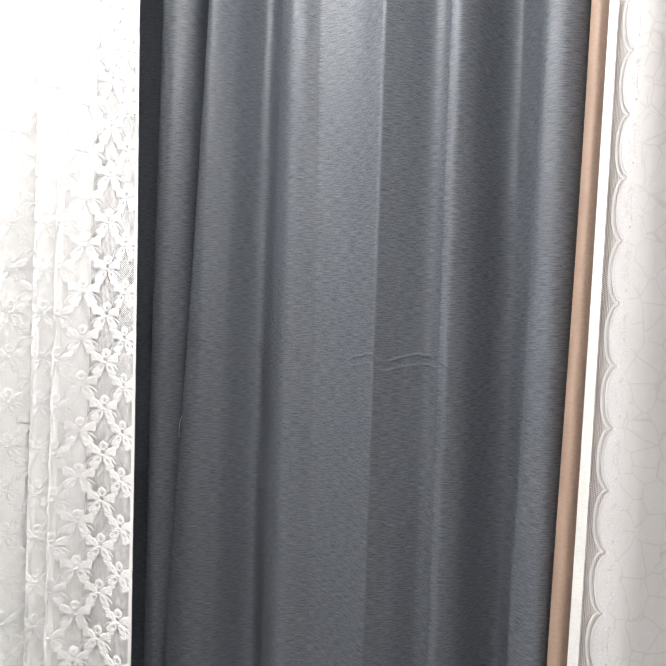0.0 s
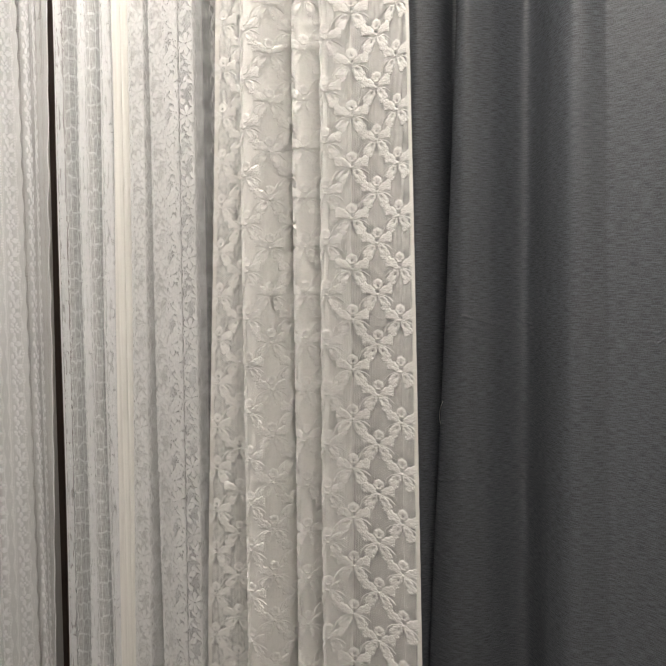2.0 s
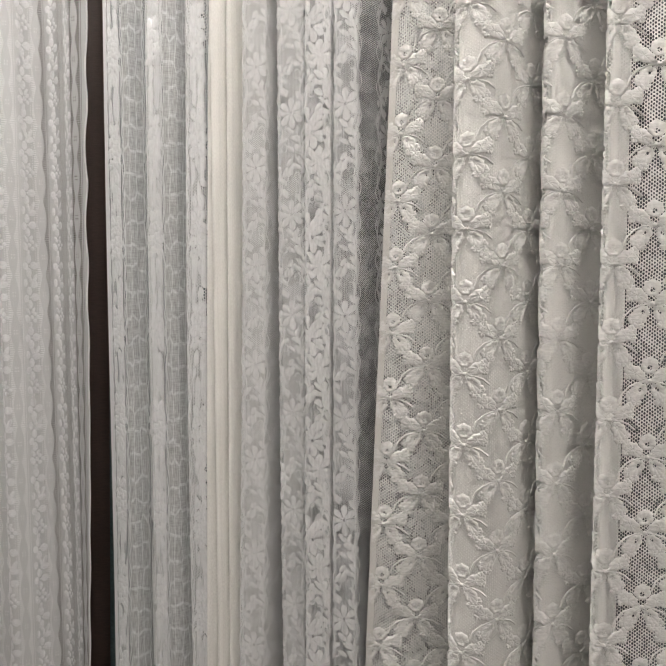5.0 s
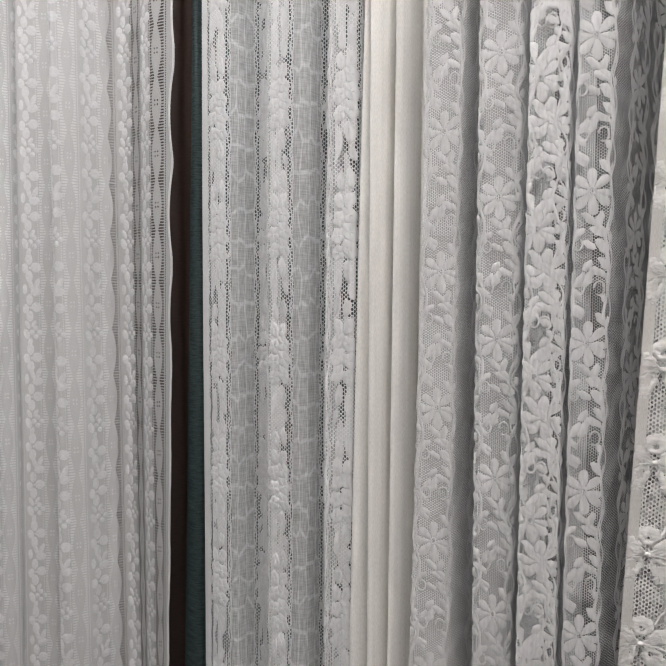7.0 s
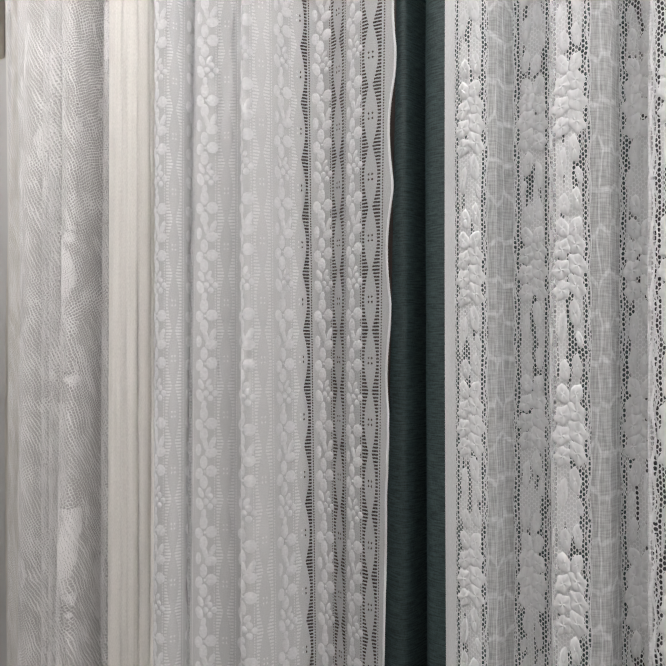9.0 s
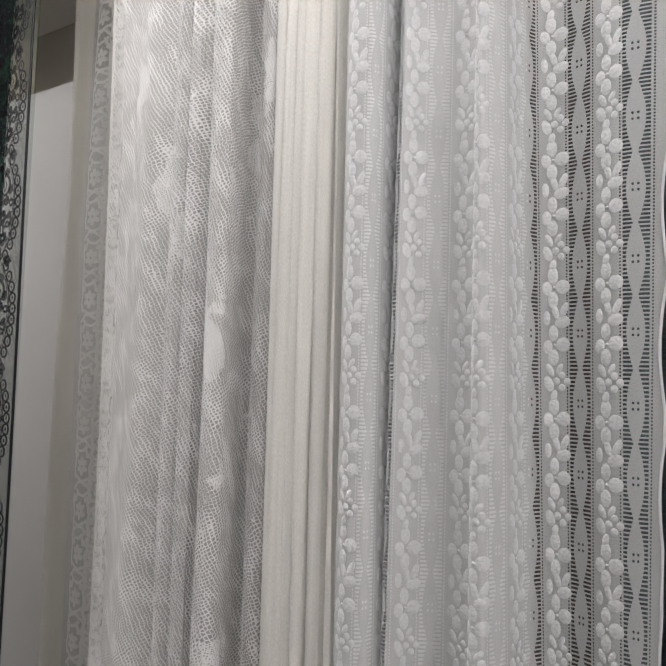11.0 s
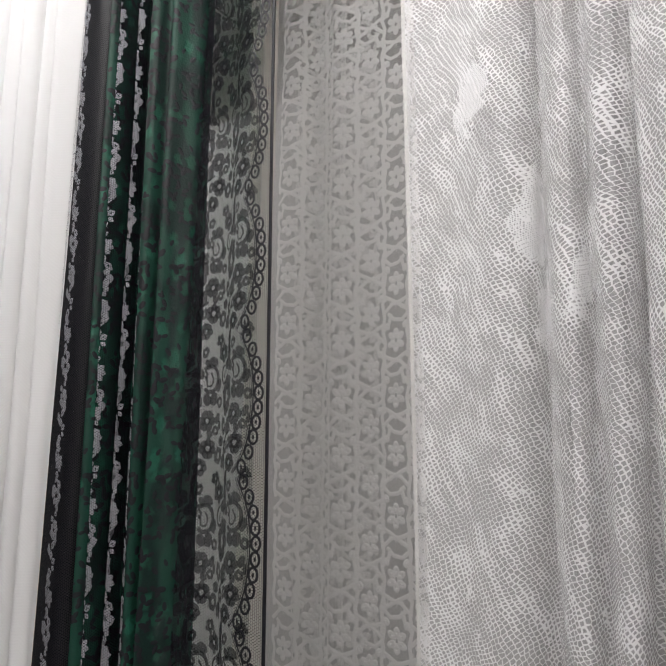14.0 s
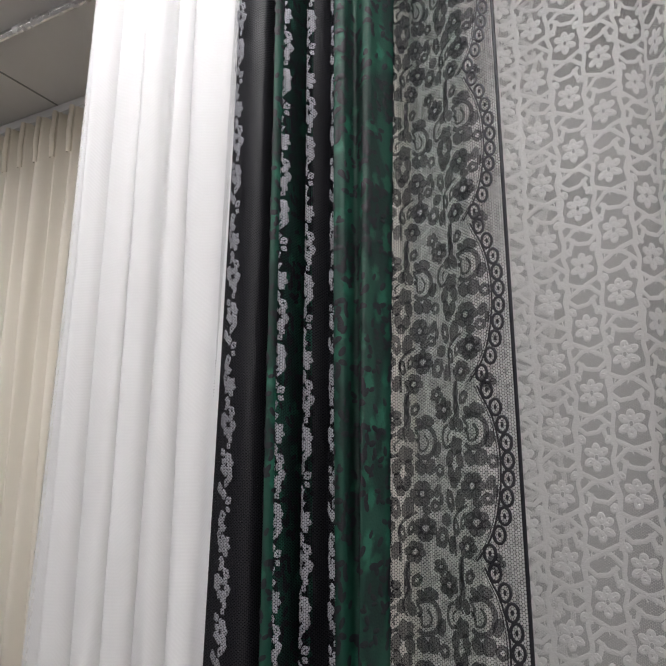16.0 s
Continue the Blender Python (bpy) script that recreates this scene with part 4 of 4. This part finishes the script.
# black lace over green
BLACK = thread_cloth("black_lace_yarn", (0.012, 0.0115, 0.015), 0.05, 0.03, 0.4, 900.0, 0.4)
LACE = voile("black_lace_fill", (0.016, 0.0155, 0.02), 0.66, 0.2, 900.0)
d = Drape([(-1.858, -.028, -.007), (-1.89, -.032), (-1.925, -.017), (-1.955, -.022, .02), (-1.968, -.03, .024), (-1.974, -.057, .024), (-1.983, -.035), (-1.99, -.06), (-2.002, -.055), (-2.01, -.03), (-2.02, -.05), (-2.03, -.052), (-2.036, -.03), (-2.045, -.06), (-2.055, -.055), (-2.062, -.035), (-2.07, -.07), (-2.09, -.07), (-2.115, -.064, .024)], seed=18)
t = thing("lace_curtain", "black floral lace curtain with scalloped edge over green velvet", "curtain", HANG)
under(t, "cloth", d.mesh("cloth"), hex_cloth("black_net", (0.014, 0.0135, 0.017), 0.0019, 1.15, -1.0, 0.2, 0.1))
P, K = 0.1295, 0.0001525


def on_lace(x, y):
    """From the drawing of one repeat (850 units high) to metres along and up the cloth."""
    return (742 + .059 * y - x) * K, (260 - y) * K


def stroke(pts, w, h=.0006):
    q = np.array([on_lace(*p) for p in pts])
    t_ = np.linspace(0, len(q) - 1, (len(q) - 1) * 4 + 1)
    i = np.clip(t_.astype(int), 0, len(q) - 2)
    f_ = (t_ - i)[:, None]
    a, b, c, e = q[np.maximum(i - 1, 0)], q[i], q[i + 1], q[np.minimum(i + 2, len(q) - 1)]
    return ribbon(b + .5 * f_ * (c - a + f_ * (2 * a - 5 * b + 4 * c - e + f_ * (3 * (b - c) + e - a))), w * K, h)


def leaf(x, y, rx, ry, rot=0.0, lobes=6, amp=.08, win=0.0):
    cx, cy = on_lace(x, y)
    return puff(cx, cy, rx * K * 1.04, ry * K * 1.04, rot, .0005, lobes, amp, win, 14)


def rose(x, y, r, k=6, turn=0.0, heart=.30):
    q = []
    for i in range(k):
        a = turn + 2 * math.pi * i / k
        q.append(leaf(x + .62 * r * math.cos(a), y + .62 * r * math.sin(a), r * .42, r * .36, -a, 3, .08))
    cx, cy = on_lace(x, y)
    return q + [ring(cx, cy, r * heart * K, r * heart * K, r * .16 * K, .0008, 0, 360, 12)]


ARC = [(548, 40), (575, 95), (610, 160), (638, 235), (656, 315), (666, 400), (668, 500), (660, 600), (645, 690), (612, 785), (560, 865)]
ed = [stroke(ARC, 9), stroke([(x - 13, y) for x, y in ARC], 4)]
arc = np.array(ARC, float)
for k in range(10):
    y = 62 + k * 85
    x = np.interp(y, arc[:, 1], arc[:, 0]) + 36
    cx, cy = on_lace(x, y)
    ed += [ring(cx, cy, 27 * K, 40 * K, 15 * K, .0008, 0, 360, 14), leaf(x, y, 7, 13)]
fil = [stroke([(470, 195), (540, 180), (585, 215), (598, 270), (575, 325), (520, 340), (488, 318)], 26), stroke([(480, 240), (500, 262), (508, 300), (540, 300), (555, 262), (530, 222)], 13), stroke([(478, 205), (500, 232), (486, 262)], 16)]
fil += [leaf(548, 150, 40, 28, .5), leaf(498, 160, 30, 20, .9), leaf(612, 300, 24, 42, .3), leaf(572, 385, 34, 42, .2), leaf(515, 388, 30, 40, -.4), leaf(632, 405, 30, 34, 0, 5, .1, .35), leaf(620, 505, 22, 36, .4), leaf(610, 580, 32, 30, .1, 5, .1, .3), leaf(645, 545, 14, 30, 0)]
fil += rose(530, 520, 68) + rose(335, 140, 62, 6, .4) + rose(556, 690, 66, 7, .2, .42) + rose(505, 805, 56, 6, .1, .4) + rose(600, 20, 44, 5, .1)
fil += [leaf(418, 60, 18, 60, .05), leaf(425, 140, 20, 55, -.1), leaf(400, 215, 26, 34, .3), leaf(450, 225, 24, 36, -.3), leaf(425, 325, 44, 46, 0, 5, .18), leaf(382, 385, 26, 44, .2), leaf(452, 392, 24, 48, -.2), leaf(392, 458, 24, 44, -.1), leaf(440, 468, 26, 40, .2), leaf(412, 505, 26, 28, 0), leaf(388, 590, 28, 56, -.2, 5, .1, .25), leaf(455, 590, 32, 56, .2), leaf(362, 682, 32, 32, .4), leaf(432, 715, 20, 42, -.2, 5, .1, .3), leaf(338, 770, 42, 52, .3, 6, .1, .35), leaf(405, 800, 24, 44, .2), leaf(478, 690, 18, 40, .3, 5, .1, .3), leaf(470, 90, 26, 36, .5, 5, .1, .3), leaf(560, 600, 26, 22, .4)]
fil += [stroke([(372, 218), (340, 232), (328, 285), (352, 330), (385, 322)], 18), stroke([(385, 250), (362, 275), (370, 305)], 10), stroke([(505, 610), (450, 640), (415, 690), (425, 770), (430, 850)], 15), stroke([(430, 0), (415, 60), (430, 130), (405, 200), (430, 260)], 12)]
under(t, "scalloped_border", sewn("scalloped_border", d, joined(ed), lattice(0.0, 1, 0.5, 1.590, P, d.low, d.top), lift=0.0003), BLACK, "black lace scallops with open loops", "stuff")
under(t, "rose_embroidery", sewn("rose_embroidery", d, joined(fil), [(i * .049, z - .006 * i, 1) for i in range(2) for _, z, _ in lattice(0, 1, .5, 1.590, P, d.low, d.top)], lift=0.0003), LACE, "black lace roses, scrolls and leaves", "stuff")
rl = random.Random(4)


def sprig(x, y, ln, ang, w=0.42):
    return [petal(ang, ln, ln * w, 0, 0.0004, 3, 0.1, x, y)]


zz = np.linspace(d.low, d.top, 160)
under(t, "edge_binding", tube("edge_binding", d.at(np.full(160, 0.001), zz, 0.0), 0.0016, 6), BLACK, "thin black bound edge")
g = Drape([(-1.992, .026), (-1.978, .0), (-1.964, -.026, .02), (-1.968, -.047, .02), (-1.973, -.063, .02), (-1.98, -.05), (-1.985, -.066), (-1.994, -.062), (-2.0, -.015), (-2.04, -.012), (-2.049, -.066), (-2.054, -.070), (-2.06, -.03)], seed=19)
under(t, "velvet_lining", g.mesh("velvet_lining"), leafy("green_velvet", (0.014, 0.105, 0.066), (0.004, 0.011, 0.010)), "deep green velvet lining")
leafs = []
for k in range(34):
    leafs += sprig(rl.uniform(-.017, .017), rl.uniform(-.05, .05), rl.uniform(.006, .010), rl.uniform(0, 360), .55)
under(t, "leaf_overlay", sewn("leaf_overlay", g, joined(leafs), lattice(0.01, 0.034, g.wide, 1.5, 0.1, g.low, g.top, 0.5, True), lift=0.0006), BLACK, "fine black lace leaves over the velvet", "stuff")
BLOOM = thread_cloth("white_lace_bloom", (0.46, 0.46, 0.49), 0.2, 0, 0.5, 500.0, 0.6)
wt = []
for y, r in ((0, .0092), (.033, .0080), (-.034, .0084)):
    for i in range(6):
        a = 2 * math.pi * i / 6 + y * 40
        wt.append(puff(.66 * r * math.cos(a), y + .66 * r * math.sin(a), r * .40, r * .33, a, .0006, 4, .12, 0, 10))
for k in range(26):
    y = -.062 + k * .0049
    wt.append(puff(rb.uniform(-.0085, .0085), y, rb.uniform(.0022, .0042), rb.uniform(.0026, .0056), rb.uniform(-1, 1), .0006, 4, .15, .25 if k % 3 == 0 else 0, 10))
spots = []
for x, z0 in ((-2.094, 1.60), (-2.050, 1.56), (-2.028, 1.62), (-1.998, 1.585)):
    spots += [(d.u_at(x), z, 1) for _, z, _ in lattice(0, 1, .5, z0, P, d.low + .07, d.top - .06)]
under(t, "bloom_embroidery", sewn("bloom_embroidery", d, joined(wt), spots, lift=-0.0008), BLOOM, "silvery white blooms woven into the black folds", "stuff")
g = Drape([(-1.90, .004), (-1.93, -.004), (-1.958, -.008)], seed=23)
under(t, "green_organza", g.mesh("green_organza"), voile("green_organza", (0.03, 0.17, 0.09), 0.26, 0.5), "sheer green organza edge")
g = Drape([(-1.996, -.018), (-2.01, -.022), (-2.036, -.014), (-2.062, -.025), (-2.074, -.058), (-2.1, -.062), (-2.121, -.060, .024)], seed=24)
under(t, "black_underlay", g.mesh("black_underlay"), slub("black_underlay", (0.012, 0.012, 0.015), 0.7, 1.3), "plain black underlay")

# bright white curtain and the cream one in the window bay
d = Drape([(-2.105, -.07, .02), (-2.125, -.062, .02), (-2.14, -.072), (-2.150, -.066), (-2.153, -.056), (-2.17, -.070), (-2.189, -.062, .03), (-2.196, -.048), (-2.203, -.060), (-2.22, -.066), (-2.226, -.050), (-2.240, -.066, .03), (-2.262, -.062), (-2.268, -.048), (-2.285, -.056), (-2.305, -.060), (-2.31, -.048), (-2.33, -.05, .02), (-2.350, -.04, .03)], seed=20)
t = thing("curtain", "bright white curtain with faint woven chevron bands", "curtain", HANG)
under(t, "cloth", d.mesh("cloth"), brocade("white_brocade", (0.84, 0.84, 0.84)))
mz = lattice(d.wide - 0.018, 1, d.wide + 1, 0.1, 0.011, d.low, d.top)
dia = joined([ribbon([(-.004, 0), (0, .0052), (.004, 0), (0, -.0052), (-.004, 0)], .0012, .0006), blob(0, 0, .0013, .0017, 0, .0007, 6), blob(.0085, 0, .0008, .004, 0, .0005, 6)])
under(t, "drawn_border", sewn("drawn_border", d, dia, mz, lift=0.0003), YARN, "fine diamond needlework along the edge", "stuff")
pts = []
for i in range(16):
    x = -2.58 - i * 0.055
    pts += [(x, .452), (x - .018, .425), (x - .03, .43), (x - .04, .458)]
d = Drape(pts, top=2.395, seed=21, sway=0.003)
t = thing("curtain", "cream dotted curtain with pinch pleats under a ceiling rail", "curtain", HANG)
under(t, "cloth", d.mesh("cloth"), dotted("cream_dotted", (0.90, 0.85, 0.75), (0.70, 0.48, 0.10)))
for i in range(16):
    x = -2.58 - i * 0.055 - .024
    under(t, "pleat", tube("pleat", [(x, .422, 2.28), (x, .418, 2.33), (x, .42, 2.394)], 0.006, 8), bpy.data.materials["cream_dotted"])
t = thing("curtain_rail", "slim white rail on the ceiling of the bay", "curtain rail", "rails over the curtains")
r_ = box("bar", -4.2, -2.5, 0.43, 0.455, 2.393, 2.42, RAIL_WHITE, 0.003)
r_.parent = t
